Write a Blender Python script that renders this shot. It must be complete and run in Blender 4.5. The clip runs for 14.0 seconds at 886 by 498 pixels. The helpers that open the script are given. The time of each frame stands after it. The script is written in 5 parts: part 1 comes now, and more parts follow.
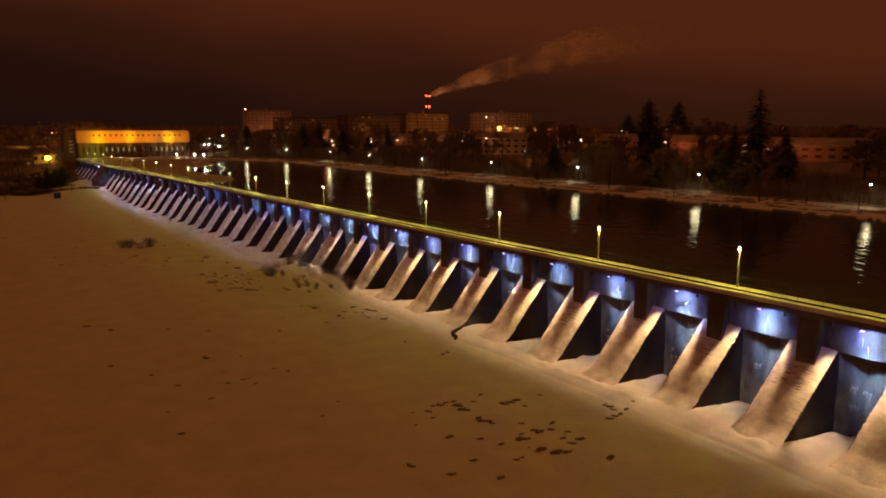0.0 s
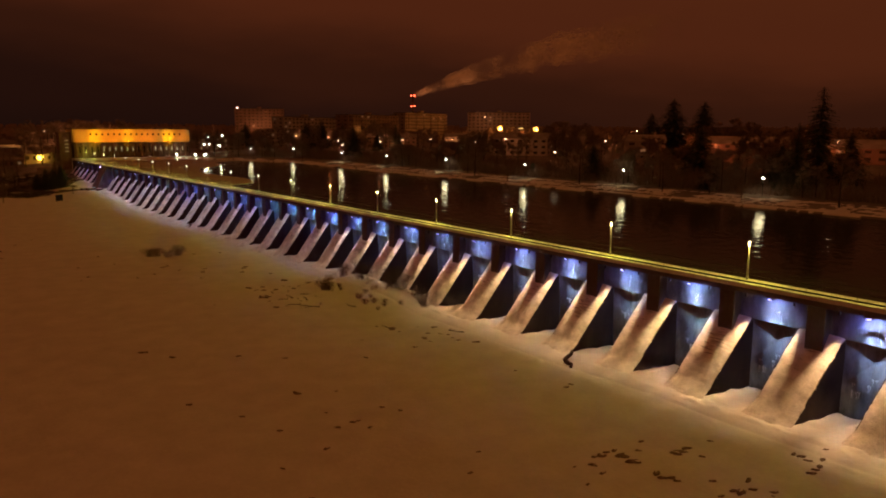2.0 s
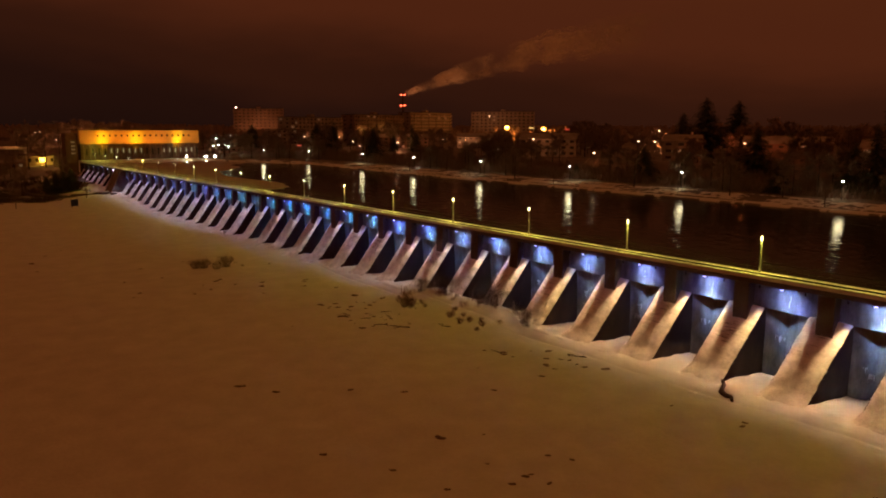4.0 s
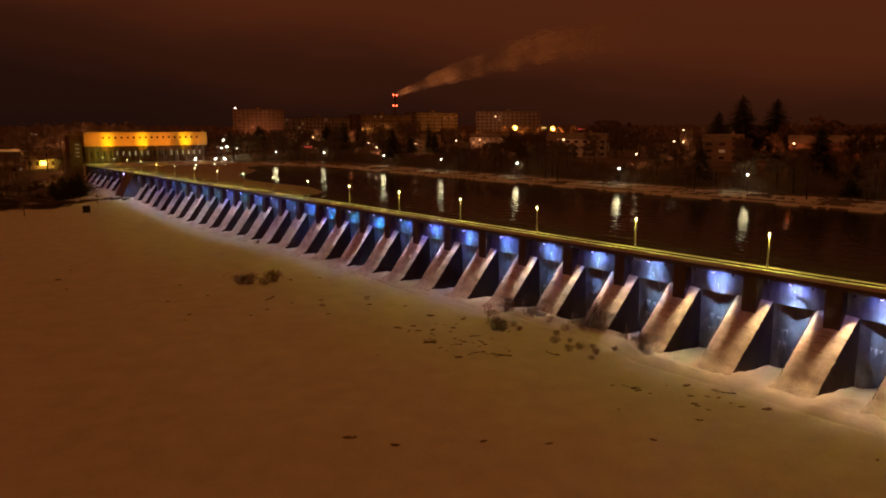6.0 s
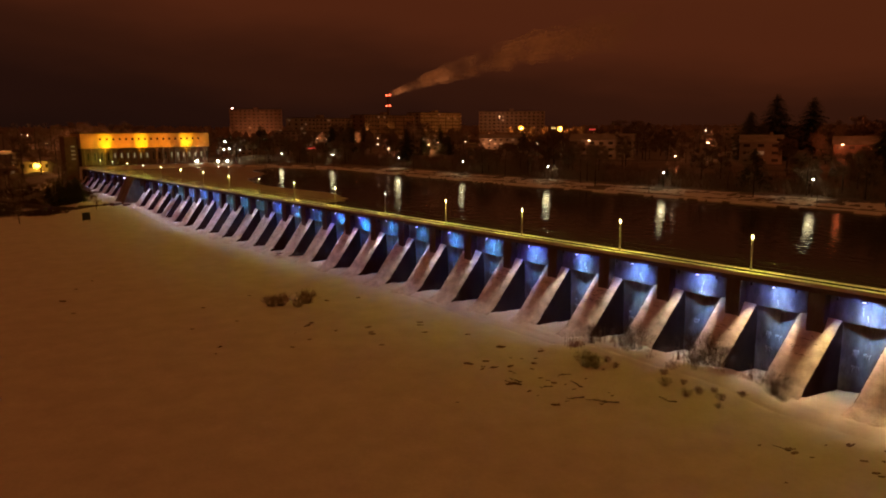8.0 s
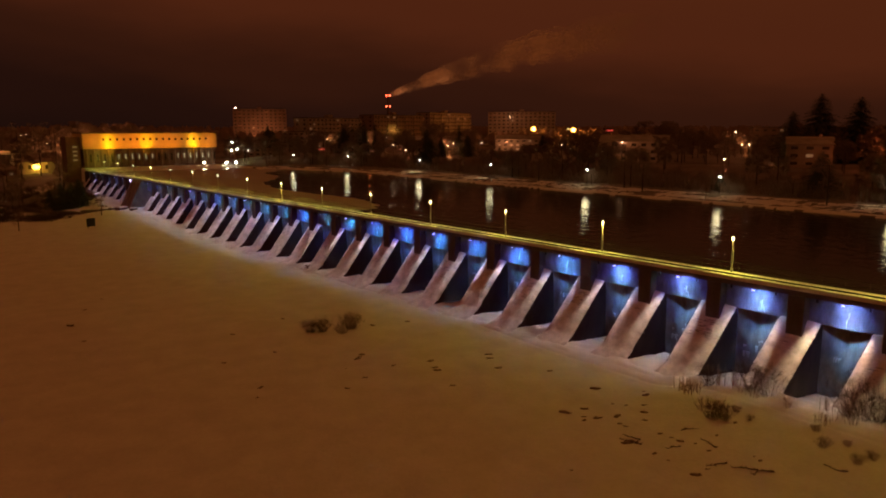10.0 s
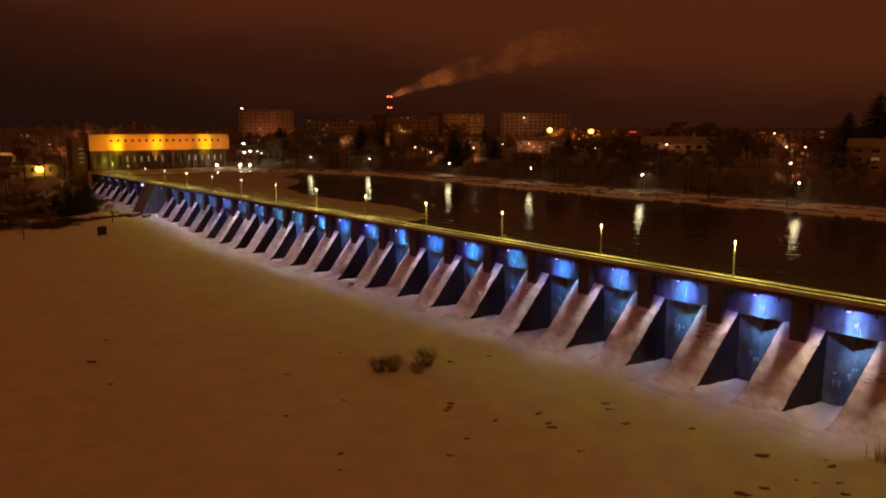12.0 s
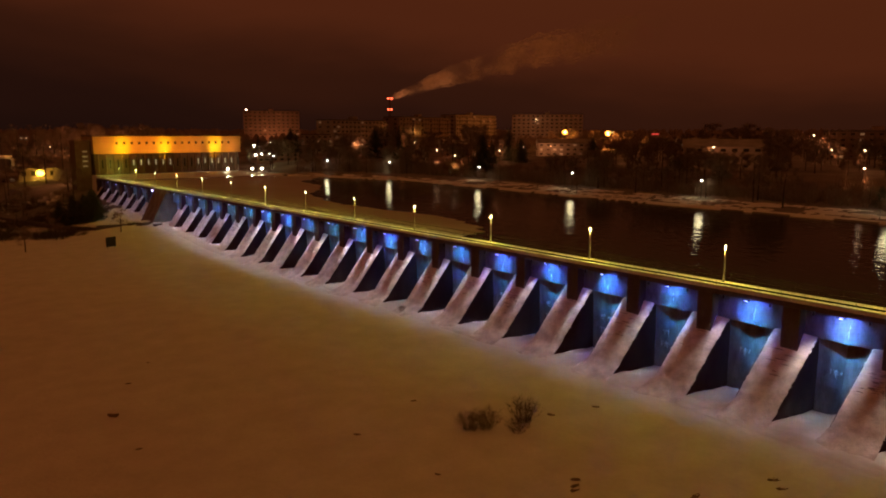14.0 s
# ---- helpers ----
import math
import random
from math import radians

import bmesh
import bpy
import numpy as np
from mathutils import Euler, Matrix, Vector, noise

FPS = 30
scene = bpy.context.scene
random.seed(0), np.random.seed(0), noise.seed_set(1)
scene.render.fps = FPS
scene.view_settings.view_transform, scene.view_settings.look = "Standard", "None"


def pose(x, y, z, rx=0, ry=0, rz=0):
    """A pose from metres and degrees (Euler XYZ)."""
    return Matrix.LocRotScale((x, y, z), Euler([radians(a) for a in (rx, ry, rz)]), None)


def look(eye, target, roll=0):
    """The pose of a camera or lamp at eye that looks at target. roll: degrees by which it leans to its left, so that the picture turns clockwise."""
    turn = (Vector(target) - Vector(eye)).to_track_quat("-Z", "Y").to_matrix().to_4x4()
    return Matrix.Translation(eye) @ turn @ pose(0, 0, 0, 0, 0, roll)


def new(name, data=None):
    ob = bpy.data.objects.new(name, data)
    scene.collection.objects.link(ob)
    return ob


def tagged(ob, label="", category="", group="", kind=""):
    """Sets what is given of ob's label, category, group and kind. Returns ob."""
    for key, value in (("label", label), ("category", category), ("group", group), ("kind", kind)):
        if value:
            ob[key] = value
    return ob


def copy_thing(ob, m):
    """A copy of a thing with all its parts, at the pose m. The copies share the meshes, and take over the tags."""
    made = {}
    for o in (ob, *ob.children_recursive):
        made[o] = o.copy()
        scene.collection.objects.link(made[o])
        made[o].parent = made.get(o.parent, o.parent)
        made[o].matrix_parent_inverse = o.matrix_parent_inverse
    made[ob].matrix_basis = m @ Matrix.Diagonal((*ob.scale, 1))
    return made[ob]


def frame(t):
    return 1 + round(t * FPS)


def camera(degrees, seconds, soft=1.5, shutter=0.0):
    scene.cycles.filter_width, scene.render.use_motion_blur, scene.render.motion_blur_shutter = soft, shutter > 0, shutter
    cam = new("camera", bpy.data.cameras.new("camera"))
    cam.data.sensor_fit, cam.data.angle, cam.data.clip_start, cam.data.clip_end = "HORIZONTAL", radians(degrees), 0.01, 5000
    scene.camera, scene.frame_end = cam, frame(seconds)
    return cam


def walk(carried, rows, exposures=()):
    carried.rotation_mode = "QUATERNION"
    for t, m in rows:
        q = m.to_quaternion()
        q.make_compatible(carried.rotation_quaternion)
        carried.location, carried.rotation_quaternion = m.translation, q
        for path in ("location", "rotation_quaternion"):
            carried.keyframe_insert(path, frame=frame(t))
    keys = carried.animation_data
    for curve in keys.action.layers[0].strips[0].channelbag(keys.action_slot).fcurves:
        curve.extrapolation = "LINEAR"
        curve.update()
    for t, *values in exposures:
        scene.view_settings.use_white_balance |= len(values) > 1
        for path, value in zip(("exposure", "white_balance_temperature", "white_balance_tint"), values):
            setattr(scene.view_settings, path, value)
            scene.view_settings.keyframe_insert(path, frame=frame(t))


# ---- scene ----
cam = camera(61.8, 14.0, soft=1.9)
# seconds, eye, yaw to the left of +y, pitch up, roll
PATH = [
    (0, (-66.97, -31.07, 28.26), -34.764, -9.241, 0.037),
    (0.5, (-68.15, -26.01, 28.12), -35.146, -9.287, 0.123),
    (1, (-69.50, -20.92, 28.11), -35.439, -9.327, 0.225),
    (1.5, (-71.39, -16.16, 28.24), -35.772, -9.317, 0.186),
    (2, (-73.11, -11.29, 28.24), -36.187, -9.245, 0.254),
    (2.5, (-74.60, -6.30, 28.19), -36.520, -9.199, 0.315),
    (3, (-76.76, -1.34, 28.35), -36.809, -9.219, 0.283),
    (3.5, (-78.77, 3.04, 28.64), -37.001, -9.267, 0.190),
    (6, (-84.30, 28.02, 28.83), -37.915, -9.304, -0.166),
    (6.5, (-84.43, 32.75, 28.84), -38.174, -9.254, -0.166),
    (7, (-83.95, 38.09, 28.89), -38.309, -9.279, -0.240),
    (7.5, (-83.49, 42.75, 28.88), -38.480, -9.263, -0.195),
    (8, (-82.93, 47.93, 29.06), -38.571, -9.290, -0.229),
    (10.5, (-79.77, 72.61, 28.95), -38.753, -9.217, -0.068),
    (11, (-79.20, 78.37, 28.83), -38.777, -9.186, -0.088),
    (11.5, (-78.87, 83.11, 28.88), -38.800, -9.167, -0.053),
    (12, (-78.47, 88.61, 28.89), -38.804, -9.140, -0.020),
    (12.5, (-78.08, 93.40, 28.86), -38.851, -9.110, 0.031),
    (13, (-77.45, 98.73, 28.82), -38.873, -9.088, 0.030),
    (13.5, (-76.61, 104.02, 28.86), -38.890, -9.074, 0.001),
    (14, (-75.80, 109.19, 28.87), -38.931, -8.992, 0.004),
]
walk(cam, [(t, pose(*eye, 90 + pitch, 0, yaw) @ pose(0, 0, 0, 0, 0, roll)) for t, eye, yaw, pitch, roll in PATH])

# ---- world and exposure ----
WARM_W, BLUE_W, DECK_W, LAMP_W, SHORE_W, FLOOD_W = 5300, 900, 38, 720, 640, 9500
scene.view_settings.exposure = 0.0
world = bpy.data.worlds.new("night_sky")
scene.world = world
world.use_nodes = True


def sky():
    nt = world.node_tree
    nt.nodes.clear()
    add, link = nt.nodes.new, nt.links.new
    out, bg, co = add("ShaderNodeOutputWorld"), add("ShaderNodeBackground"), add("ShaderNodeTexCoord")
    sep = add("ShaderNodeSeparateXYZ")
    link(co.outputs["Generated"], sep.inputs[0])
    # soft, uneven underside of the cloud
    n = add("ShaderNodeTexNoise")
    n.inputs["Scale"].default_value, n.inputs["Detail"].default_value, n.inputs["Roughness"].default_value = 2.6, 4, 0.55
    st = add("ShaderNodeMapping")
    st.inputs["Scale"].default_value = (1, 1, 3.5)
    link(co.outputs["Generated"], st.inputs[0])
    link(st.outputs[0], n.inputs["Vector"])
    shift = add("ShaderNodeMath")
    shift.operation = "MULTIPLY_ADD"
    link(n.outputs["Fac"], shift.inputs[0])
    shift.inputs[1].default_value, shift.inputs[2].default_value = 0.10, -0.062
    up = add("ShaderNodeMath")
    link(sep.outputs["Z"], up.inputs[0])
    link(shift.outputs[0], up.inputs[1])
    # the glow of the town lies to the lake side
    side = add("ShaderNodeMath")
    side.operation = "MULTIPLY_ADD"
    link(sep.outputs["X"], side.inputs[0])
    side.inputs[1].default_value = SIDE_GLOW
    link(up.outputs[0], side.inputs[2])
    # and behind the walk, where the rest of the town lies
    back, dot = add("ShaderNodeMath"), add("ShaderNodeVectorMath")
    dot.operation = "DOT_PRODUCT"
    dot.inputs[1].default_value = (-0.5, -0.87, 0)
    link(co.outputs["Generated"], dot.inputs[0])
    cut = add("ShaderNodeMath")
    cut.operation = "MAXIMUM"
    link(dot.outputs["Value"], cut.inputs[0])
    cut.inputs[1].default_value = 0.0
    back.operation = "MULTIPLY_ADD"
    link(cut.outputs[0], back.inputs[0])
    back.inputs[1].default_value = BACK_GLOW
    link(side.outputs[0], back.inputs[2])
    ramp = add("ShaderNodeValToRGB")
    ramp.color_ramp.interpolation = "EASE"
    stops = ((0.0, (0.0125, 0.0042, 0.0027)), (0.06, (0.0165, 0.0050, 0.0030)), (0.12, (0.031, 0.0080, 0.0036)), (0.20, (0.072, 0.0160, 0.0056)), (0.45, ZENITH_LOW), (1.0, ZENITH))
    el = ramp.color_ramp.elements
    while len(el) < len(stops):
        el.new(0.5)
    for e, (p, c) in zip(el, stops):
        e.position, e.color = p, (*c, 1)
    link(back.outputs[0], ramp.inputs[0])
    link(ramp.outputs[0], bg.inputs[0])
    bg.inputs[1].default_value = 1.0
    link(bg.outputs[0], out.inputs[0])


SIDE_GLOW, BACK_GLOW = 0.135, 0.36
ZENITH_LOW, ZENITH = (0.110, 0.0270, 0.0072), (0.166, 0.0425, 0.0088)
sky()


def lamp(name, kind, place, energy, colour, size=0.1, target=None, cone=120, blend=1.0):
    d = bpy.data.lights.new(name, kind)
    d.energy, d.color = energy, colour
    if kind == "AREA":
        d.shape, d.size, d.size_y = "RECTANGLE", size[0], size[1]
    else:
        d.shadow_soft_size = size
    if kind == "SPOT":
        d.spot_size, d.spot_blend = radians(cone), blend
    ob = new(name, d)
    ob.matrix_world = look(place, target) if target else Matrix.Translation(place)
    return ob


# ---- materials ----
def material(name, colour, second=None, scale=2.0, rough=0.85, bump=0.25, fine=14.0, metal=0.0, spread=0.5, stretch=(1, 1, 1), relief=0.02, islands=False):
    """Two colours mixed by coarse and fine noise, with relief."""
    m = bpy.data.materials.new(name)
    m.use_nodes = True
    nt = m.node_tree
    add, link = nt.nodes.new, nt.links.new
    b = nt.nodes["Principled BSDF"]
    b.inputs["Roughness"].default_value, b.inputs["Metallic"].default_value = rough, metal
    co, mp = add("ShaderNodeTexCoord"), add("ShaderNodeMapping")
    geo = add("ShaderNodeNewGeometry")
    mp.inputs["Scale"].default_value = stretch
    link(geo.outputs["Position"], mp.inputs[0])
    n1, n2 = add("ShaderNodeTexNoise"), add("ShaderNodeTexNoise")
    n1.inputs["Scale"].default_value, n1.inputs["Detail"].default_value = scale, 5
    n2.inputs["Scale"].default_value, n2.inputs["Detail"].default_value = scale * fine, 3
    for n in (n1, n2):
        link(mp.outputs[0], n.inputs["Vector"])
    add2 = add("ShaderNodeMath")
    add2.operation = "MULTIPLY_ADD"
    link(n2.outputs["Fac"], add2.inputs[0])
    add2.inputs[1].default_value = 0.35
    link(n1.outputs["Fac"], add2.inputs[2])
    mr = add("ShaderNodeMapRange")
    mr.inputs["From Min"].default_value, mr.inputs["From Max"].default_value = 0.675 - spread / 2, 0.675 + spread / 2
    link(add2.outputs[0], mr.inputs["Value"])
    mix = add("ShaderNodeMix")
    mix.data_type = "RGBA"
    mix.inputs[6].default_value, mix.inputs[7].default_value = (*colour, 1), (*(second or [c * 0.7 for c in colour]), 1)
    link(mr.outputs[0], mix.inputs[0])
    last = mix.outputs[2]
    if islands:
        hsv, rnd, info = add("ShaderNodeHueSaturation"), add("ShaderNodeMapRange"), add("ShaderNodeObjectInfo")
        rnd.inputs["To Min"].default_value, rnd.inputs["To Max"].default_value = 0.7, 1.25
        link(info.outputs["Random"], rnd.inputs["Value"])
        link(rnd.outputs[0], hsv.inputs["Value"])
        link(last, hsv.inputs["Color"])
        last = hsv.outputs[0]
    link(last, b.inputs["Base Color"])
    if bump:
        bp = add("ShaderNodeBump")
        bp.inputs["Strength"].default_value, bp.inputs["Distance"].default_value = bump, relief
        link(add2.outputs[0], bp.inputs["Height"])
        link(bp.outputs[0], b.inputs["Normal"])
    return m


def glowing(name, colour, strength):
    m = bpy.data.materials.new(name)
    m.use_nodes = True
    b = m.node_tree.nodes["Principled BSDF"]
    b.inputs["Base Color"].default_value = (0.6, 0.6, 0.6, 1)
    b.inputs["Emission Color"].default_value, b.inputs["Emission Strength"].default_value = (*colour, 1), strength
    return m


def water_material():
    m = bpy.data.materials.new("dark_lake_water")
    m.use_nodes = True
    nt = m.node_tree
    add, link = nt.nodes.new, nt.links.new
    b = nt.nodes["Principled BSDF"]
    b.inputs["Base Color"].default_value = (0.036, 0.033, 0.031, 1)
    b.inputs["Roughness"].default_value, b.inputs["IOR"].default_value = 0.04, 1.33
    b.inputs["Specular IOR Level"].default_value = 0.04
    geo, mp = add("ShaderNodeNewGeometry"), add("ShaderNodeMapping")
    # small waves run across the lake, with their crests turned to the far shore
    mp.vector_type = "TEXTURE"
    mp.inputs["Rotation"].default_value = (0, 0, radians(48))
    mp.inputs["Scale"].default_value = (1.0, 0.6, 1)
    link(geo.outputs["Position"], mp.inputs[0])
    n1, b1 = add("ShaderNodeTexNoise"), add("ShaderNodeBump")
    n1.inputs["Scale"].default_value, n1.inputs["Detail"].default_value = 2.6, 3
    link(mp.outputs[0], n1.inputs["Vector"])
    b1.inputs["Strength"].default_value, b1.inputs["Distance"].default_value = 1.0, 0.011
    link(n1.outputs["Fac"], b1.inputs["Height"])
    # a longer, slower swell breaks the lights up
    n2, b2 = add("ShaderNodeTexNoise"), add("ShaderNodeBump")
    n2.inputs["Scale"].default_value, n2.inputs["Detail"].default_value = 0.36, 2
    link(mp.outputs[0], n2.inputs["Vector"])
    b2.inputs["Strength"].default_value, b2.inputs["Distance"].default_value = 1.0, 0.10
    link(n2.outputs["Fac"], b2.inputs["Height"])
    link(b2.outputs[0], b1.inputs["Normal"])
    link(b1.outputs[0], b.inputs["Normal"])
    return m


SNOW = material("snow", (0.81, 0.80, 0.78), (0.60, 0.59, 0.57), scale=0.3, rough=0.75, bump=0.7, fine=8, spread=0.75, relief=0.14)
DRIFT = material("dusty_snow_crust", (0.86, 0.83, 0.79), (0.46, 0.42, 0.40), scale=0.8, rough=0.8, bump=0.8, fine=8, spread=0.5, stretch=(1, 1, 1.3), relief=0.09)
CONCRETE = material("weathered_concrete", (0.30, 0.27, 0.25), (0.17, 0.145, 0.135), scale=0.6, rough=0.9, bump=0.35, fine=12, stretch=(1, 1, 0.45))
SLAB = material("damp_concrete_slab", (0.23, 0.245, 0.26), (0.075, 0.08, 0.085), scale=0.9, rough=0.55, bump=0.8, fine=6, stretch=(1, 1.3, 0.45), spread=0.5, relief=0.05)
# near-black, so the shade on the buttress sides is in the colour
SHADE_CONCRETE = material("shade_black_concrete", (0.080, 0.056, 0.047), (0.046, 0.032, 0.028), scale=0.5, rough=0.7, bump=0.3, stretch=(1, 1, 0.4))
DARK_CONCRETE = material("dark_concrete", (0.14, 0.115, 0.10), (0.08, 0.066, 0.058), scale=0.5, rough=0.9, bump=0.3, stretch=(1, 1, 0.4))
SHADE_CONCRETE.node_tree.nodes["Principled BSDF"].inputs["Specular IOR Level"].default_value = 0.12
STEEL = material("galvanised_steel", (0.36, 0.36, 0.35), (0.25, 0.25, 0.25), scale=6, rough=0.45, bump=0.1, metal=0.7)
DARK_STEEL = material("dark_painted_steel", (0.018, 0.017, 0.016), (0.03, 0.027, 0.025), scale=5, rough=0.5, bump=0.1, metal=0.3)
ROCK = material("wet_rock", (0.25, 0.18, 0.125), (0.11, 0.085, 0.06), scale=2.5, rough=0.85, bump=0.7, relief=0.06)
PALE_PAINT = material("pale_painted_steel", (0.42, 0.42, 0.43), (0.33, 0.33, 0.34), scale=5, rough=0.5, bump=0.1)
BARK = material("dark_bark", (0.07, 0.052, 0.04), (0.04, 0.03, 0.025), scale=3, rough=0.95, bump=0.4)
TWIG = material("frosted_bare_twigs", (0.27, 0.20, 0.16), (0.18, 0.13, 0.105), scale=1.5, rough=0.95, bump=0.0)
STRAW = material("dry_willow_stems", (0.10, 0.070, 0.05), (0.06, 0.042, 0.03), scale=4, rough=0.9, bump=0.0)
REED = material("pale_dry_reed", (0.36, 0.27, 0.18), (0.22, 0.16, 0.11), scale=4, rough=0.9, bump=0.0)
NEEDLE = material("spruce_needles", (0.085, 0.088, 0.06), (0.05, 0.052, 0.037), scale=2, rough=0.95, bump=0.0)
PLASTER = material("pale_plaster", (0.40, 0.33, 0.28), (0.30, 0.245, 0.205), scale=0.5, rough=0.9, bump=0.2, islands=True)
BRICKWALL = material("brown_brickwork", (0.30, 0.20, 0.15), (0.22, 0.145, 0.11), scale=0.6, rough=0.9, bump=0.3, islands=True)
YELLOW_WALL = material("yellow_plaster", (0.62, 0.46, 0.20), (0.52, 0.37, 0.15), scale=0.25, rough=0.85, bump=0.15)
ROOFING = material("dark_roofing", (0.07, 0.055, 0.05), (0.11, 0.085, 0.075), scale=0.4, rough=0.9, bump=0.2)
SNOW_ROOF = material("snowy_roof", (0.34, 0.32, 0.30), (0.18, 0.16, 0.15), scale=0.3, rough=0.8, bump=0.3)
ICE = material("snow_dusted_lake_ice", (0.46, 0.43, 0.40), (0.33, 0.30, 0.28), scale=0.05, rough=0.6, bump=0.2, fine=14, spread=0.6)
PATH_SNOW = material("trodden_snow_path", (0.74, 0.72, 0.68), (0.50, 0.47, 0.43), scale=0.5, rough=0.8, bump=0.4)
TOWN_GROUND = material("trampled_town_ground", (0.24, 0.21, 0.19), (0.07, 0.055, 0.047), scale=0.06, rough=0.95, bump=0.3, fine=9)
FROST = material("frozen_seepage", (0.72, 0.75, 0.78), (0.50, 0.54, 0.58), scale=3, rough=0.35, bump=0.5, fine=6)
GLASS_DARK = material("dark_window_glass", (0.075, 0.065, 0.055), (0.05, 0.045, 0.04), scale=1, rough=0.12, bump=0.0)
WATER = water_material()
LED_GLOW = glowing("led_lens_glow", (0.62, 0.48, 1.0), 7)
LAMP_GLOW = glowing("street_lamp_glow", (1.0, 0.90, 0.62), 5.5)
SHORE_GLOW = glowing("shore_lamp_glow", (1.0, 0.90, 0.70), 18)
STREET_GLOW = glowing("town_lamp_glow", (1.0, 0.62, 0.34), 9)
SODIUM_GLOW = glowing("sodium_lamp_glow", (1.0, 0.40, 0.035), 4)
RED_GLOW = glowing("red_beacon_glow", (1.0, 0.10, 0.04), 9)
FLOOD_GLOW = glowing("white_floodlight_glow", (1.0, 0.90, 0.62), 60)
WINDOW_GLOW = glowing("lit_window_pane", (1.0, 0.60, 0.28), 0.10)
SIGN_RED = glowing("red_sign_light", (1.0, 0.06, 0.05), 0.7)
WINDOW_COOL = glowing("lit_hall_pane", (0.95, 0.80, 0.45), 0.38)


# ---- mesh helpers ----
def mesh_of(name, bm, mat, smooth=False):
    me = bpy.data.meshes.new(name)
    bmesh.ops.recalc_face_normals(bm, faces=bm.faces)
    bm.to_mesh(me)
    bm.free()
    for mm in mat if isinstance(mat, (list, tuple)) else (mat,):
        me.materials.append(mm)
    if smooth:
        me.polygons.foreach_set("use_smooth", [True] * len(me.polygons))
    return me


def part(name, data, mat, parent, label="", at=None, smooth=False):
    """One mesh object under a thing: data is a bmesh or a finished mesh."""
    me = data if isinstance(data, bpy.types.Mesh) else mesh_of(name, data, mat, smooth)
    ob = new(name, me)
    ob.parent = parent
    if at is not None:
        ob.matrix_basis = at if isinstance(at, Matrix) else Matrix.Translation(at)
    if label:
        tagged(ob, label)
    return ob


def thing(name, label, category, place=(0, 0, 0), group="", kind="", turn=0.0):
    ob = new(name)
    ob.matrix_basis = pose(*place, 0, 0, turn)
    ob.empty_display_size = 0.3
    return tagged(ob, label, category, group, kind)


def box(bm, x0, x1, y0, y1, z0, z1, bevel=0.0):
    r = bmesh.ops.create_cube(bm, size=1)
    bmesh.ops.transform(bm, matrix=Matrix.Translation(((x0 + x1) / 2, (y0 + y1) / 2, (z0 + z1) / 2)) @ Matrix.Diagonal((x1 - x0, y1 - y0, z1 - z0, 1)), verts=r["verts"])
    if bevel:
        edges = list({e for v in r["verts"] for e in v.link_edges})
        bmesh.ops.bevel(bm, geom=edges, offset=bevel, segments=1, affect="EDGES")
    return bm


def boxed(*a, **k):
    return box(bmesh.new(), *a, **k)


def tube(bm, p, q, r0, r1, sides=6):
    p, q = Vector(p), Vector(q)
    m = (q - p).to_track_quat("Z", "Y").to_matrix()
    rings = []
    for c, r in ((p, r0), (q, r1)):
        rings.append([bm.verts.new(c + m @ Vector((r * math.cos(2 * math.pi * i / sides), r * math.sin(2 * math.pi * i / sides), 0))) for i in range(sides)])
    for i in range(sides):
        j = (i + 1) % sides
        bm.faces.new((rings[0][i], rings[0][j], rings[1][j], rings[1][i]))
    bm.faces.new(rings[0][::-1])
    bm.faces.new(rings[1])
    return bm


def ball(bm, c, r, subdivisions=2, squash=1.0):
    g = bmesh.ops.create_icosphere(bm, subdivisions=subdivisions, radius=r)
    bmesh.ops.transform(bm, matrix=Matrix.Translation(c) @ Matrix.Diagonal((1, 1, squash, 1)), verts=g["verts"])
    return bm


def smooth_step(a, b, v):
    t = np.clip((v - a) / (b - a), 0, 1)
    return t * t * (3 - 2 * t)


# ---- ground ----
DECK, WATER_LEVEL, BAY = 11.66, 11.2, 10.0


def shore_x(y):
    return np.interp(y, [-600, 40, 236, 288, 330, 372, 385, 2000], [75.5, 78.4, 78.8, 82, 82, 71.5, 60, 51])


def ground_height(x, y):
    """Height of the ground on both sides of the dam, without the fine unevenness."""
    x, y = np.asarray(x, float), np.asarray(y, float)
    bed = -1.0 + 0.0 * x
    edge = -7.6 + 0.45 * np.sin(y / 17.0) + 0.22 * np.sin(y / 5.3) + 2.5 * smooth_step(135, 160, y)
    bed = bed + 0.45 * smooth_step(edge - 1.6, edge + 1.4, x)
    bed = bed - 0.08 * np.exp(-((x - edge + 0.75) / 0.24) ** 2) + 0.05 * np.exp(-((x - edge + 1.4) / 0.4) ** 2)
    bed = bed + 1.45 * smooth_step(-19, -6.5, x) * smooth_step(-1.5, -4.8, x) * smooth_step(83, 93, y) * smooth_step(118, 109, y)
    bed = bed + 2.3 * smooth_step(268, 335, y) * smooth_step(-30, -6, x)
    bed = bed + 1.2 * smooth_step(335, 380, y) * smooth_step(-30, -10, x)
    bed = bed + 3.4 * smooth_step(372, 470, y)
    lake = 11.5 - 4.3 * smooth_step(1.5, -3.5, x - shore_x(y)) * smooth_step(400, 388, y)
    lake = lake + 0.8 * smooth_step(0, 14, x - shore_x(y)) * smooth_step(404, 380, y)
    land = lake + 3.6 * smooth_step(shore_x(y) + 10, shore_x(y) + 75, x) + 2.5 * smooth_step(440, 620, y)
    far = smooth_step(700, 2600, np.hypot(x, y)) * 6.0
    return np.where(x < 2.6, bed, land) + far


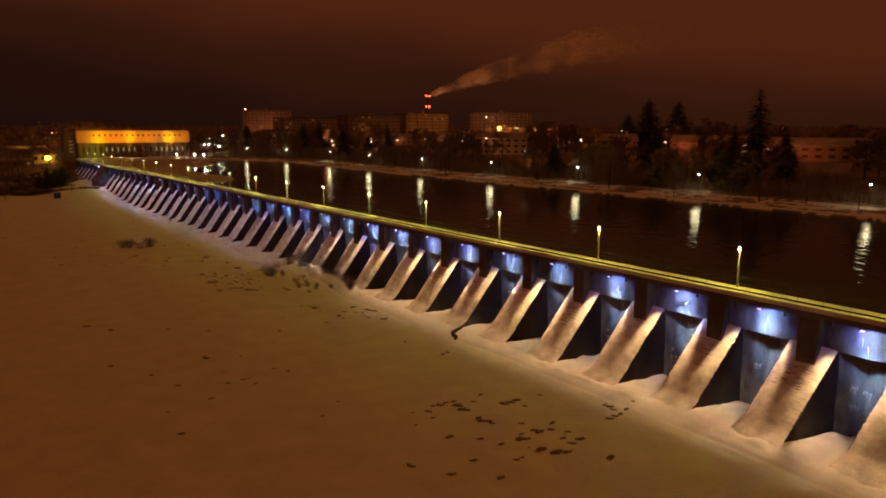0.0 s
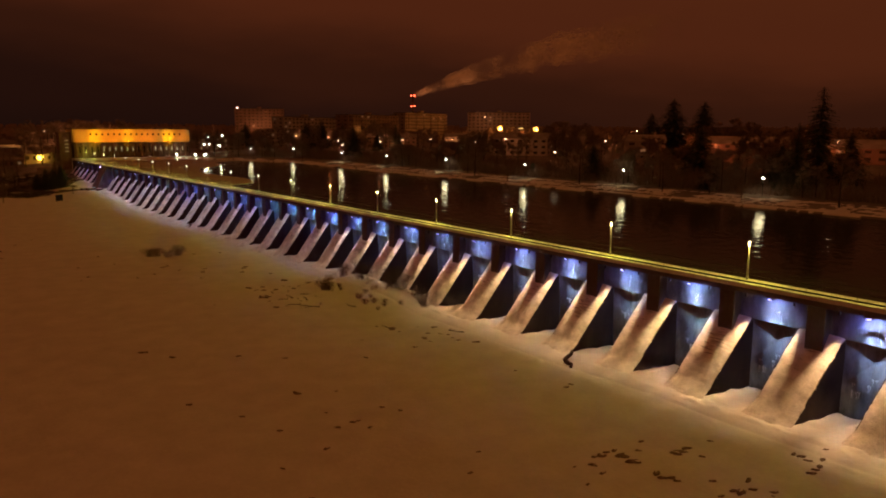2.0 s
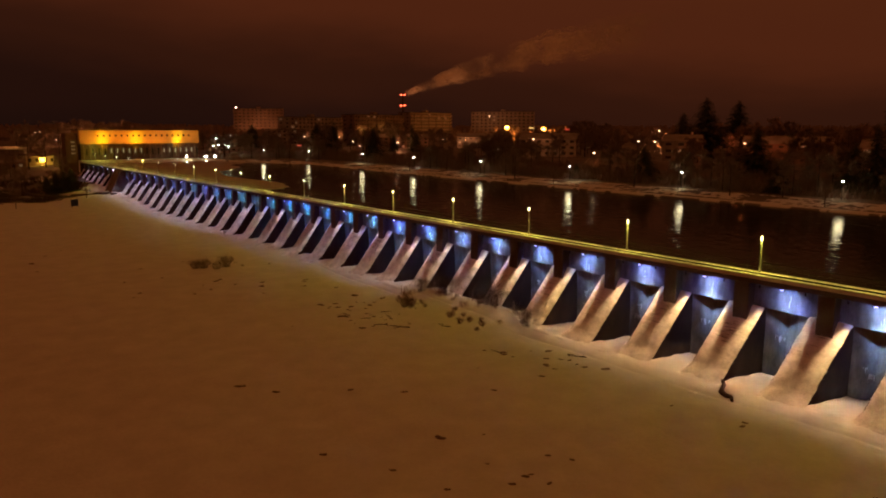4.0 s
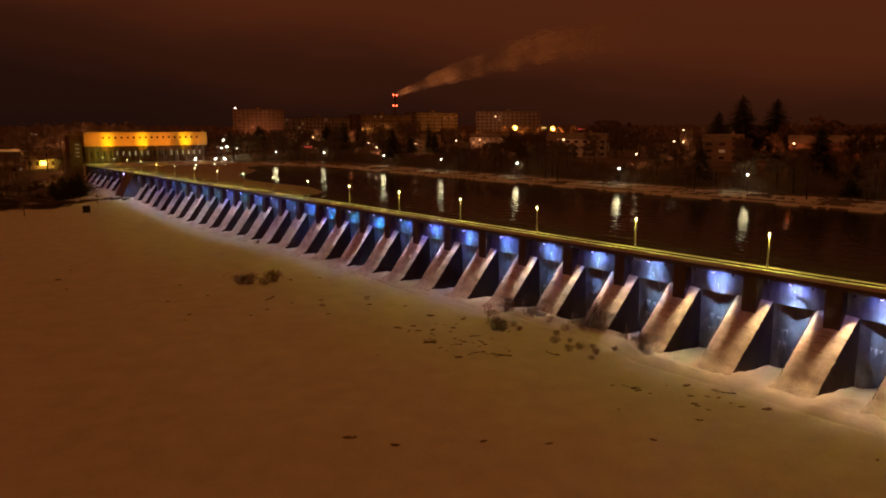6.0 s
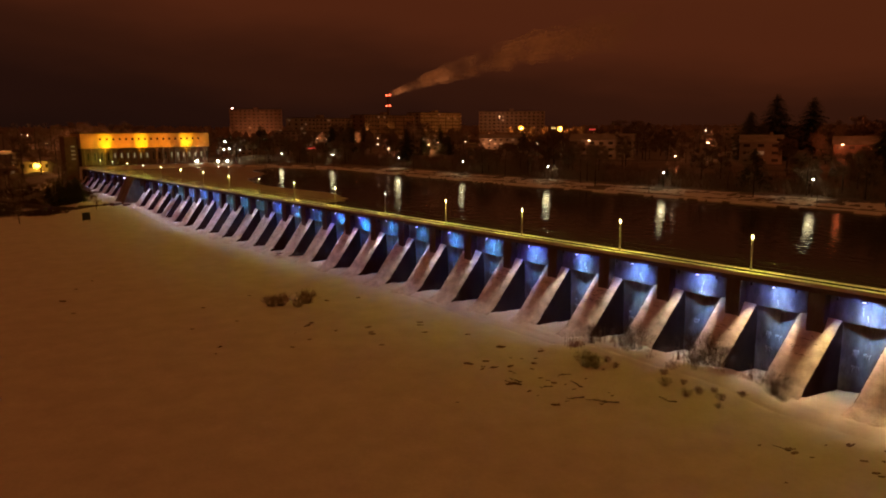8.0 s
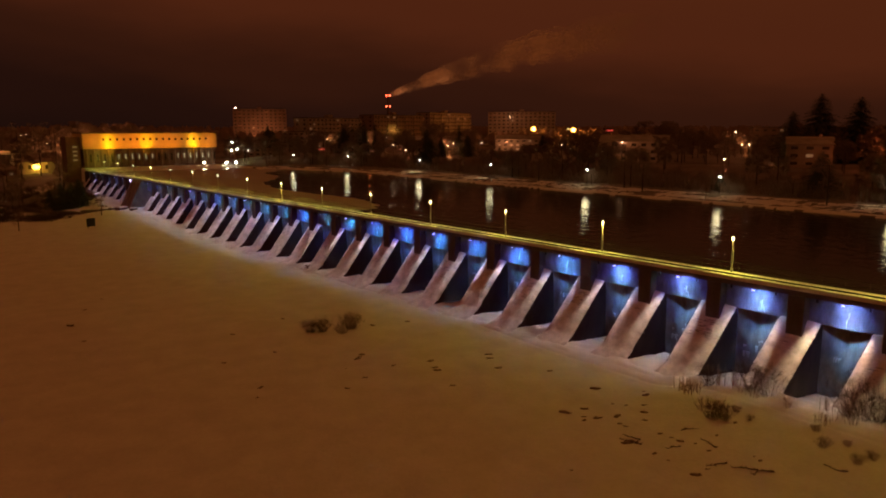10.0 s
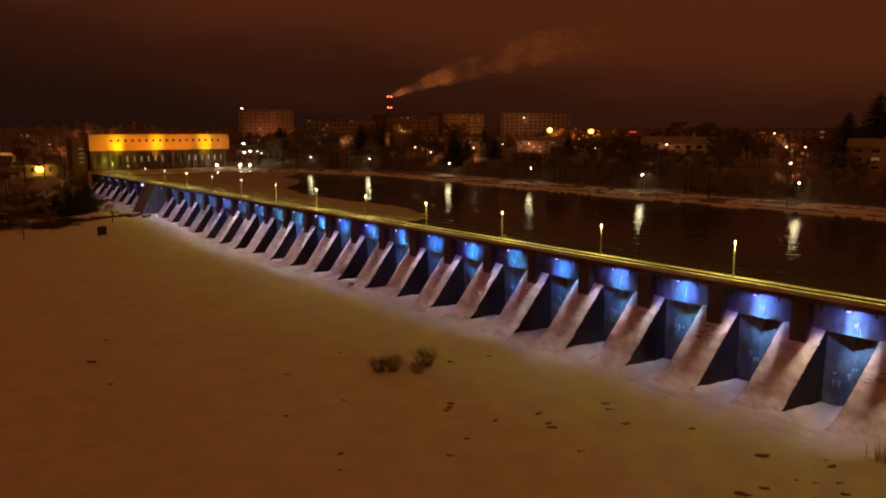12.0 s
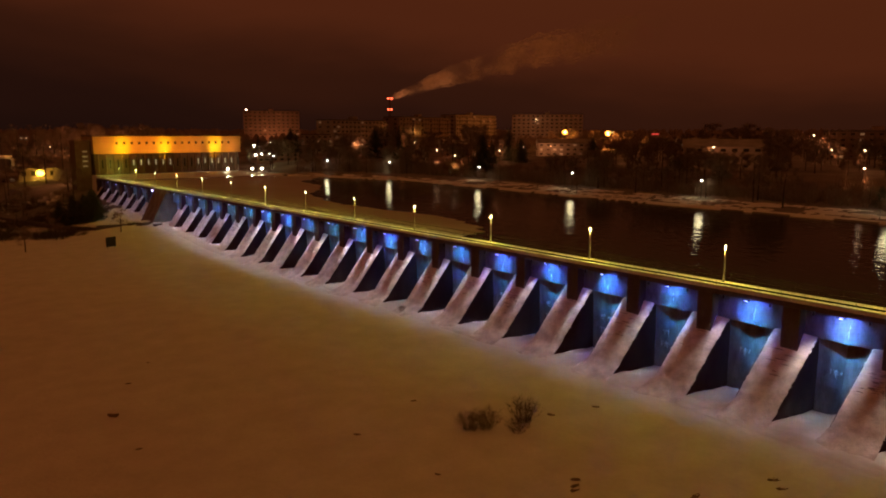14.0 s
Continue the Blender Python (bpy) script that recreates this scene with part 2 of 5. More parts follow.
def build_ground():
    xs = np.unique(np.r_[np.linspace(-4500, -300, 15), np.linspace(-300, -80, 23), np.arange(-80, -12, 1.0), np.arange(-12, -9.5, 0.5), np.arange(-9.5, -4.4, 0.22), np.arange(-4.4, 2.4, 0.5), 2.5, 2.7, np.arange(3.5, 64, 8), np.arange(64, 100, 1.0), np.arange(100, 220, 6.0), np.arange(220, 700, 40), np.linspace(700, 4700, 16)])
    ys = np.unique(np.r_[np.linspace(-3000, -200, 12), np.arange(-200, -20, 15), np.arange(-20, 240, 0.5), np.arange(240, 440, 1.25), np.arange(440, 700, 20), np.linspace(700, 4800, 18)])
    gx, gy = np.meshgrid(xs, ys)
    gz = ground_height(gx, gy)
    near = (gx > -90) & (gx < 2.2) & (gy > -30) & (gy < 430)
    for i, j in zip(*np.nonzero(near)):
        p = Vector((gx[i, j], gy[i, j], 0))
        d = 0.16 * noise.noise(p * 0.09) + 0.07 * noise.noise(p * 0.33) + 0.03 * noise.noise(p * 0.9)
        if p.x > -6.5:
            d += 0.75 * float(smooth_step(-4.0, 0.5, p.x)) * (0.5 + 0.5 * math.cos(min(math.pi, abs((p.y + 0.8 + 5) % 10 - 5) * 1.05))) ** 1.3
            d += 0.35 * max(0.0, noise.noise(Vector((p.x * 0.5, p.y * 0.45, 3.7)))) + 0.12 * noise.noise(p * 1.1)
        gz[i, j] += d
    n, m = gx.shape
    me = bpy.data.meshes.new("ground")
    verts = np.stack([gx.ravel(), gy.ravel(), gz.ravel()], 1)
    a = (np.arange(n - 1)[:, None] * m + np.arange(m - 1)[None]).ravel()
    me.from_pydata(verts.tolist(), [], np.stack([a, a + 1, a + m + 1, a + m], 1).tolist())
    me.materials.append(SNOW)
    me.materials.append(TOWN_GROUND)
    cx, cy = (gx[:-1, :-1] + gx[1:, 1:]).ravel() / 2, (gy[:-1, :-1] + gy[1:, 1:]).ravel() / 2
    town = (cx > shore_x(cy) + np.where(cy < 310, 15.0, 9.0)) | (cy > 440)
    for q in np.nonzero((cx > shore_x(cy) - 4) & ~town & ((cx < shore_x(cy) + 1.2) | (cx > shore_x(cy) + 3.5)))[0]:
        town[q] = noise.noise(Vector((cx[q] * 0.25, cy[q] * 0.12, 2.0))) + 0.7 * noise.noise(Vector((cx[q] * 0.7, cy[q] * 0.6, 5.0))) < -0.05
    for q in np.nonzero((cx < 2.6) & (cx > -75) & (cy > 376) & (cy <= 440))[0]:
        town[q] = noise.noise(Vector((cx[q] * 0.09, cy[q] * 0.06, 7.0))) + 0.5 * noise.noise(Vector((cx[q] * 0.4, cy[q] * 0.3, 3.0))) > -0.2
    me.polygons.foreach_set("material_index", town.astype(int))
    me.polygons.foreach_set("use_smooth", [True] * len(me.polygons))
    me.update()
    return tagged(new("ground", me), "snow-covered riverbed and banks running to the horizon", "ground", kind="structure")


build_ground()


def flat_sheet(name, outline, z, mat, label, category):
    bm = bmesh.new()
    bm.faces.new([bm.verts.new((x, y, z)) for x, y in outline])
    bmesh.ops.triangulate(bm, faces=bm.faces)
    return tagged(new(name, mesh_of(name, bm, mat)), label, category, kind="structure")


flat_sheet("water", [(3.35, -900), (96, -900), (96, 200), (96, 300), (96, 370), (80, 396), (3.35, 396)], WATER_LEVEL, WATER, "black open lake water with small ripples and lamp glints", "water")


def ice_sheet():
    """Thin lake ice with a wandering edge between the dam and the open water."""
    edge = [(7.1, 205.1), (12.9, 207.5), (16.5, 214.5), (20.3, 224.6), (21.6, 234.9), (19.8, 250.7), (19.3, 263.7), (20.8, 278.7), (27.2, 298.3), (37.5, 310.3), (47.8, 326.1), (51.0, 346.7), (71.0, 368.9), (81.3, 375.5), (69.2, 389.5), (3.4, 389.5), (3.4, 286.1), (3.4, 204.1)]
    pts = []
    for k, (x, y) in enumerate(edge):
        x1, y1 = edge[(k + 1) % len(edge)]
        steps = 8 if k < 12 else 1
        for s in range(steps):
            u = s / steps
            w = 1.6 * noise.noise(Vector((x + u * 50, y * 0.3 + u * 7, 1.0))) if k < 12 and (k or s) else 0
            pts.append((x + (x1 - x) * u + w, y + (y1 - y) * u - w))
    bm = bmesh.new()
    f = bm.faces.new([bm.verts.new((x, y, WATER_LEVEL + 0.06)) for x, y in pts])
    r = bmesh.ops.extrude_face_region(bm, geom=[f])
    bmesh.ops.translate(bm, vec=(0, 0, -0.12), verts=[v for v in r["geom"] if isinstance(v, bmesh.types.BMVert)])
    bmesh.ops.triangulate(bm, faces=bm.faces)
    return tagged(new("lake_ice", mesh_of("lake_ice", bm, ICE)), "grey snow-dusted ice sheet on the lake beside the dam", "ice", kind="structure")


ice_sheet()


# ---- the dam ----
dam = thing("dam", "long concrete buttress dam with snow-crusted sloping buttresses", "dam", kind="structure")
TOP_X, TOP_Z, FOOT_X, FOOT_Z, SKEW = 1.3, 7.75, -4.75, -1.6, 1.85
VOID = 2.6


def slope_x(z):
    return TOP_X + (z - TOP_Z) * (TOP_X - FOOT_X) / (TOP_Z - FOOT_Z)


def skew_y(z):
    return SKEW * (TOP_Z - z) / (TOP_Z - FOOT_Z)


def buttress_mesh():
    """Concrete body between two openings: a sloping front, upright sides."""
    bm = bmesh.new()
    half, back = BAY / 2 - VOID, 3.3
    prof = [(TOP_X, TOP_Z), (FOOT_X, FOOT_Z), (back, FOOT_Z), (back, TOP_Z)]
    rings = [[bm.verts.new((x, s * half + skew_y(z) * (1 if x < 2 else 0.15), z)) for x, z in prof] for s in (-1, 1)]
    bm.faces.new(rings[0])
    bm.faces.new(rings[1][::-1])
    for i in range(4):
        j = (i + 1) % 4
        bm.faces.new((rings[0][i], rings[0][j], rings[1][j], rings[1][i]))
    bmesh.ops.triangulate(bm, faces=bm.faces)
    return mesh_of("buttress", bm, SHADE_CONCRETE)


def crust_mesh(seed, streaks):
    """Snow and rime on the sloping front: thin, uneven, round-edged, banked up at the foot, with bare streaks below the pier."""
    rnd = random.Random(seed)
    bm = bmesh.new()
    half = BAY / 2 - VOID
    nu, nv = 15, 90
    dirn = Vector((TOP_X - FOOT_X, 0, TOP_Z - FOOT_Z)).normalized()
    nrm = Vector((-dirn.z, 0, dirn.x))
    off = rnd.uniform(0, 90)

    def place(u, v):
        z = FOOT_Z + max(v, 0.23) * (TOP_Z + 0.02 - FOOT_Z)
        rim = 1 - abs(u) ** 4
        lift = 0.03 + 0.30 * rim + 0.05 * noise.noise(Vector((u * 2, v * 7, off))) + 0.035 * noise.noise(Vector((u * 6, v * 24, off)))
        lift += 0.009 * math.sin(v * 170 + 3 * noise.noise(Vector((u * 2.5, v * 9, off + 4)))) * rim * max(0.0, 1 - abs(v - 0.62) / 0.3)
        if abs(u) > 0.999:
            lift = -0.03
        x, wide = slope_x(z), 1.0 + 0.02 * noise.noise(Vector((u, v * 17, off + 9))) + 0.038 * noise.noise(Vector((u, v * 55, off + 2)))
        if v < 0.23:
            # the snow runs out flat over the riverbed
            t = min(1.0, 1 - v / 0.23)
            a, b, c = Vector((x, 0, z)), Vector((-4.9, 0, -0.95)), Vector((-8.6, 0, -1.5))
            p = a * (1 - t) ** 2 + b * 2 * t * (1 - t) + c * t * t
            x, z, wide = p.x, p.z, wide + 0.30 * t
            lift = lift * (1 - t) + 0.05 * t
        return Vector((x, u * half * wide + skew_y(max(z, FOOT_Z)), z)) + nrm * lift

    grid = [[bm.verts.new(place(2 * i / nu - 1, j / nv)) for i in range(nu + 1)] for j in range(nv + 1)]
    for j in range(nv):
        for i in range(nu):
            bm.faces.new((grid[j][i], grid[j][i + 1], grid[j + 1][i + 1], grid[j + 1][i]))
    for f in bm.faces:
        f.smooth = True
    # bare streaks where the crust has slid away
    for _ in range(streaks):
        u, v = rnd.gauss(-0.05, 0.3), rnd.gauss(0.68, 0.07)
        if abs(u) > 0.8:
            continue
        w, h = rnd.uniform(0.10, 0.34), rnd.uniform(0.002, 0.005)
        c = [place(u + a * w, v + b * h + 0.0015 * rnd.uniform(-1, 1)) + nrm * 0.012 for a, b in ((-1, -0.2), (0, -1), (1, -0.1), (0.3, 1), (-0.5, 0.8))]
        f = bm.faces.new([bm.verts.new(p) for p in c])
        f.material_index = 1
    return mesh_of("snow_crust", bm, (DRIFT, CONCRETE))


def slab_mesh():
    """Back wall of one opening, folded inwards along its middle, receding towards its foot."""
    bm = bmesh.new()
    w = VOID + 0.25
    rows = []
    for z in (TOP_Z + 0.05, 5.6, 2.6, FOOT_Z):
        k = (TOP_Z - z) / (TOP_Z - FOOT_Z)
        x = 1.45 + 0.95 * k
        s = skew_y(z) * 0.25
        fold = 1.0 if z > 5 else 0.35 if z > 1 else 0.12
        rows.append([bm.verts.new((x + d * fold, y + s, z)) for y, d in ((-w, 0.0), (0.0, 0.72), (w, 0.0))])
    backs = [[bm.verts.new((3.4, y, z)) for y in (-w, 0.0, w)] for z in (TOP_Z + 0.05, FOOT_Z)]
    for a, b in zip(rows, rows[1:]):
        for i in (0, 1):
            bm.faces.new((a[i], a[i + 1], b[i + 1], b[i]))
    for i in (0, 1):
        bm.faces.new((rows[0][i], rows[0][i + 1], backs[0][i + 1], backs[0][i]))
    return mesh_of("back_slab", bm, SLAB)


def seep_mesh(seed):
    """Frozen seepage on the back wall: thin runs of ice hanging from a joint, and a few crusts."""
    r = random.Random(seed)
    bm = bmesh.new()

    def on_slab(y, z):
        k = (TOP_Z - z) / (TOP_Z - FOOT_Z)
        fold = 1.0 if z > 5.6 else 0.35 + 0.65 * max(0.0, (z - 2.6) / 3.0)
        return Vector((1.45 + 0.95 * k + 0.72 * fold * max(0.0, 1 - abs(y) / (VOID + 0.25)) - 0.03, y + skew_y(z) * 0.25, z))

    for _ in range(r.randrange(2, 5)):
        y, z = r.uniform(-1.7, 1.2), r.uniform(2.2, 4.6)
        for _ in range(r.randrange(3, 7)):
            y += r.uniform(0.05, 0.22)
            L, w = r.uniform(0.15, 0.9), r.uniform(0.02, 0.06)
            top, low = on_slab(y, z + r.uniform(-0.06, 0.06)), on_slab(y + r.gauss(0, 0.04), z - L)
            tube(bm, top, low, w, 0.012, 5)
    # ice on the joint under the lamp
    y = r.uniform(-0.4, 0.3)
    for _ in range(r.randrange(2, 5)):
        a = Vector((TOP_X - 0.02, y + r.gauss(0, 0.16), r.uniform(8.6, 9.7)))
        tube(bm, a, a - Vector((0, r.gauss(0, 0.08), r.uniform(0.25, 0.9))), r.uniform(0.02, 0.05), 0.012, 5)
    return mesh_of("frozen_seepage", bm, FROST)


def pier_mesh():
    bm = box(bmesh.new(), -0.05, 1.6, -0.95, 0.95, 4.6, 10.75, bevel=0.06)
    return mesh_of("pier", bm, DARK_CONCRETE)


def beam_mesh():
    """Wall band over the opening, under the deck."""
    bm = box(bmesh.new(), TOP_X, 3.3, -BAY / 2, BAY / 2, TOP_Z - 0.04, 10.75)
    return mesh_of("wall_band", bm, SLAB)


def deck_mesh():
    bm = box(bmesh.new(), -0.12, 3.35, -BAY / 2, BAY / 2, 10.75, 11.5)
    return mesh_of("deck_slab", bm, DARK_CONCRETE)


def deck_snow_mesh():
    bm = box(bmesh.new(), -0.06, 3.25, -BAY / 2, BAY / 2, 11.48, DECK - 0.02)
    return mesh_of("deck_snow", bm, PATH_SNOW)


def kerb_mesh():
    return mesh_of("kerb", box(bmesh.new(), -0.16, 0.02, -BAY / 2 + 0.01, BAY / 2 - 0.01, 11.3, DECK + 0.10, bevel=0.03), PATH_SNOW)


BAYS = [i for i in range(-4, 34)] + [i for i in range(35, 41)]
shared = dict(buttress=buttress_mesh(), back_slab=slab_mesh(), pier=pier_mesh(), wall_band=beam_mesh(), deck_slab=deck_mesh(), deck_snow=deck_snow_mesh(), kerb=kerb_mesh())
seeps = [seep_mesh(s + 80) for s in range(6)]
crusts = [crust_mesh(s, (34, 6, 26, 10, 4, 8, 5)[s]) for s in range(7)]
for i in range(-4, 42):
    y = i * BAY
    for name in ("wall_band", "deck_slab", "deck_snow", "kerb"):
        part(name, shared[name], None, dam, at=(0, y, 0))
    if i in BAYS:
        part("frozen_seepage", seeps[(i * 5 + i // 3) % 6], None, dam, at=(0, y, 0))
        part("back_slab", shared["back_slab"], None, dam, at=(0, y, 0))
    if i != 33:
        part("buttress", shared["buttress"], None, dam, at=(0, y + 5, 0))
        part("snow_crust", crusts[(i * 3 + i // 4) % 7], None, dam, at=(0, y + 5, 0))
        part("pier", shared["pier"], None, dam, at=(0, y + 5, 0))
part("core_wall", boxed(2.95, 3.5, -45, 415, -2.5, 10.74), CONCRETE, dam)


def abutment_block():
    """Broad sloping concrete block that interrupts the row of openings."""
    bm = bmesh.new()
    prof = [(-0.3, 11.35), (-1.2, 10.2), (-5.6, 0.2), (-5.6, -1.5), (3.3, -1.5), (3.3, 11.35)]
    rings = [[bm.verts.new((x, y + 0.18 * (11.35 - z), z)) for x, z in prof] for y in (334.5, 345.0)]
    bm.faces.new(rings[0])
    bm.faces.new(rings[1][::-1])
    for i in range(6):
        j = (i + 1) % 6
        bm.faces.new((rings[0][i], rings[0][j], rings[1][j], rings[1][i]))
    bmesh.ops.bevel(bm, geom=list(bm.edges), offset=0.12, segments=1, affect="EDGES")
    part("block", bm, CONCRETE, dam, "broad weathered concrete block between the openings")


abutment_block()


# ---- lights under the deck ----
SPOT_Y, SPOT_CONE = 2.70, 45


def led_colours(i):
    """The programme of the lights runs from pale and warm at one end to a deep blue at the other."""
    k = min(1.0, max(0.0, (i - 8) / 8.0))
    warm = [a + (b - a) * k for a, b in zip((1.0, 0.58, 0.265), (1.0, 0.77, 0.87))]
    blue = [a + (b - a) * k for a, b in zip((0.26, 0.24, 1.0), (0.09, 0.085, 1.0))]
    core = [a + (b - a) * k for a, b in zip((0.55, 0.66, 1.0), (0.05, 0.46, 1.0))]
    return warm, blue, core, min(1.0, max(0.0, (i - 5.5) / 8.0))


def led_fixture():
    t = thing("flood_light", "small led floodlight with a violet-white glow under the deck edge", "floodlight", (0, 0, 10.5), "floodlights under the deck")
    part("housing", boxed(-0.14, 0.14, -0.42, 0.42, 0.06, 0.2, bevel=0.02), DARK_STEEL, t)
    part("bracket", boxed(-0.04, 0.04, -0.06, 0.06, 0.2, 0.26), STEEL, t)
    part("lens", boxed(-0.12, 0.06, -0.17, 0.17, 0.0, 0.07), LED_GLOW, t, "glowing violet-white lens")
    return t


def spot_fixture():
    """Hooded downlight beside a pier; its lens sits deep in the hood."""
    t = thing("spot_light", "small hooded spotlight beside a pier under the deck", "floodlight", (0, 0, 10.4), "hooded spotlights beside the piers")
    bm = bmesh.new()
    for k in range(10):
        a, b = 6.2832 * k / 10, 6.2832 * (k + 1) / 10
        pts = [(0.13 * math.cos(q), 0.13 * math.sin(q), z) for q, z in ((a, -0.05), (b, -0.05), (b, 0.32), (a, 0.32))]
        bm.faces.new([bm.verts.new(p) for p in pts])
    bmesh.ops.remove_doubles(bm, verts=bm.verts, dist=0.001)
    part("hood", bm, DARK_STEEL, t)
    part("lens", tube(bmesh.new(), (0, 0, 0.22), (0, 0, 0.24), 0.12, 0.12, 10), LED_GLOW, t, "glowing lens inside the hood")
    part("arm", boxed(-0.03, 0.03, -0.03, 0.03, 0.32, 0.36), DARK_STEEL, t)
    return t


def along_slope(place, target):
    """Aims a spotlight so that the long axis of its beam runs down the sloping front of a buttress."""
    ahead = (Vector(target) - Vector(place)).normalized()
    slope = Vector((FOOT_X - TOP_X, SKEW, FOOT_Z - TOP_Z))
    y = (ahead * slope.dot(ahead) - slope).normalized()
    x = y.cross(-ahead)
    return Matrix.Translation(place) @ Matrix((x, y, -ahead)).transposed().to_4x4()


first_led, first_spot = led_fixture(), spot_fixture()
for i in BAYS:
    y = i * BAY
    new_place = Matrix.Translation((0, y, 10.5))
    if i == BAYS[0]:
        first_led.matrix_basis = new_place
    else:
        copy_thing(first_led, new_place)
    warm, blue, core, fade = led_colours(i)
    far_end = 0.35 if i > 33 else 1.0
    for side in (-1, 1):
        ys = y + side * SPOT_Y
        if i == BAYS[0] and side == -1:
            first_spot.matrix_basis = Matrix.Translation((-0.07, ys, 10.4))
        else:
            copy_thing(first_spot, Matrix.Translation((-0.07, ys, 10.4)))
        spot = lamp("pier_spot", "SPOT", (-0.07, ys, 10.3), WARM_W * (1 - 0.705 * fade + 0.30 * min(1.0, max(0.0, (i - 19) / 7.0))) * far_end, warm, 0.1, None, SPOT_CONE, 1.0)
        spot.matrix_world = along_slope((-0.07, ys, 10.3), (-1.9, ys + 0.98 + side * 0.02, 2.8)) @ Matrix.Diagonal((0.70, 1.68, 1, 1))
    lamp("led_wall_wash", "SPOT", (-0.25, y, 10.40), BLUE_W * (0.43 + 0.42 * fade) * far_end, blue, 0.12, (1.3, y, 9.3), 146, 1.0)
    lamp("led_core", "SPOT", (-0.1, y, 10.36), BLUE_W * (0.66 + 0.22 * fade) * far_end, core, 0.05, (1.4, y - 0.25, 8.6), 110, 1.0)
    # the beam on the slab is wide and flat, and passes below the lit band
    beam = lamp("led_slab_beam", "SPOT", (-0.1, y, 10.36), BLUE_W * (5.6 - 0.9 * fade) * far_end, core, 0.05, (1.5, y - 0.5, 6.7), 31, 1.0)
    beam.matrix_world = beam.matrix_world @ Matrix.Diagonal((1.9, 1, 1, 1))


def block_lamp():
    """Bright bare lamp at the upper edge of the broad block."""
    t = thing("bulkhead_lamp", "bright violet-white bulkhead lamp at the edge of the block", "floodlight", (-0.34, 348.2, 10.55))
    part("lens", ball(bmesh.new(), (-0.1, 0, 0), 0.3, 2), LED_GLOW, t, "glowing violet-white lens", smooth=True)
    part("mount", boxed(0.0, 0.36, -0.3, 0.3, -0.3, 0.3, bevel=0.03), DARK_STEEL, t)


block_lamp()


# ---- railing along both sides of the deck ----
def railing_section(side):
    t = thing("railing", "slim dark steel railing along the dam walkway", "railing", (0, 0, 0), "railing sections on the dam")
    for k in range(8):
        part("post", tube(bmesh.new(), (0, -8.75 + 2.5 * k, DECK - 0.12), (0, -8.75 + 2.5 * k, DECK + 1.08), 0.018, 0.016), DARK_STEEL, t)
    part("handrail", tube(bmesh.new(), (0, -9.98, DECK + 1.08), (0, 9.98, DECK + 1.08), 0.03, 0.03), DARK_STEEL, t)
    if side < 0:
        part("lower_rail", tube(bmesh.new(), (0, -9.98, DECK + 0.34), (0, 9.98, DECK + 0.34), 0.085, 0.085), DARK_STEEL, t)
    return t


near_rail, far_rail = railing_section(-1), railing_section(1)
for s in range(-2, 21):
    y = 20 * s + 5
    for first, x in ((near_rail, 0.08), (far_rail, 3.12)):
        if s == -2:
            first.matrix_basis = Matrix.Translation((x, y, 0))
        else:
            copy_thing(first, Matrix.Translation((x, y, 0)))
    # light lines under both handrails, turned to the walkway
    for x, tip in ((3.06, 28), (0.14, -28)):
        lamp("rail_light_line", "AREA", (x, y, DECK + 1.0), DECK_W, (1.0, 0.84, 0.15), (19.9, 0.05)).matrix_world = Matrix.Translation((x, y, DECK + 1.0)) @ pose(0, 0, 0, 0, tip, 0) @ pose(0, 0, 0, 0, 0, 90)


# ---- street lamps on the dam ----
def dam_lamp():
    t = thing("street_lamp", "slim pale steel street lamp on the dam walkway, lit", "street lamp", (2.7, 0, DECK - 0.04), "street lamps on the dam")
    part("base", tube(bmesh.new(), (0, 0, 0), (0, 0, 0.5), 0.15, 0.13, 10), PALE_PAINT, t)
    part("pole", tube(bmesh.new(), (0, 0, 0.45), (0, 0, 4.05), 0.07, 0.075, 10), PALE_PAINT, t)
    part("hood", tube(bmesh.new(), (0, 0, 4.34), (0, 0, 4.42), 0.115, 0.07, 10), STEEL, t)
    part("luminaire", tube(bmesh.new(), (0, 0, 3.9), (0, 0, 4.34), 0.075, 0.105, 10), LAMP_GLOW, t, "glowing warm white lamp head")
    return t


first_lamp = dam_lamp()
for j in range(-1, 20):
    y = 14.4 + 20 * j
    if j == -1:
        first_lamp.matrix_basis = Matrix.Translation((2.7, y, DECK - 0.04))
    else:
        copy_thing(first_lamp, Matrix.Translation((2.7, y, DECK - 0.04)))
    lamp("street_lamp_light", "POINT", (2.3, y, 15.6), LAMP_W, (1.0, 0.81, 0.10), 0.2)


# ---- shore and town lamps ----
def post_lamp(name, label, height, glow, radius, group, category="street lamp"):
    t = thing(name, label, category, (0, 0, 0), group)
    part("pole", tube(bmesh.new(), (0, 0, -0.3), (0, 0, height - 0.2), 0.09, 0.05, 6), DARK_STEEL, t)
    bm = ball(bmesh.new(), (0, 0, height), radius, 2, 0.8)
    part("globe", bm, glow, t, "glowing lamp globe", smooth=True)
    part("cap", tube(bmesh.new(), (0, 0, height + radius * 0.72), (0, 0, height + radius * 0.95), radius * 0.8, radius * 0.3, 8), DARK_STEEL, t)
    return t


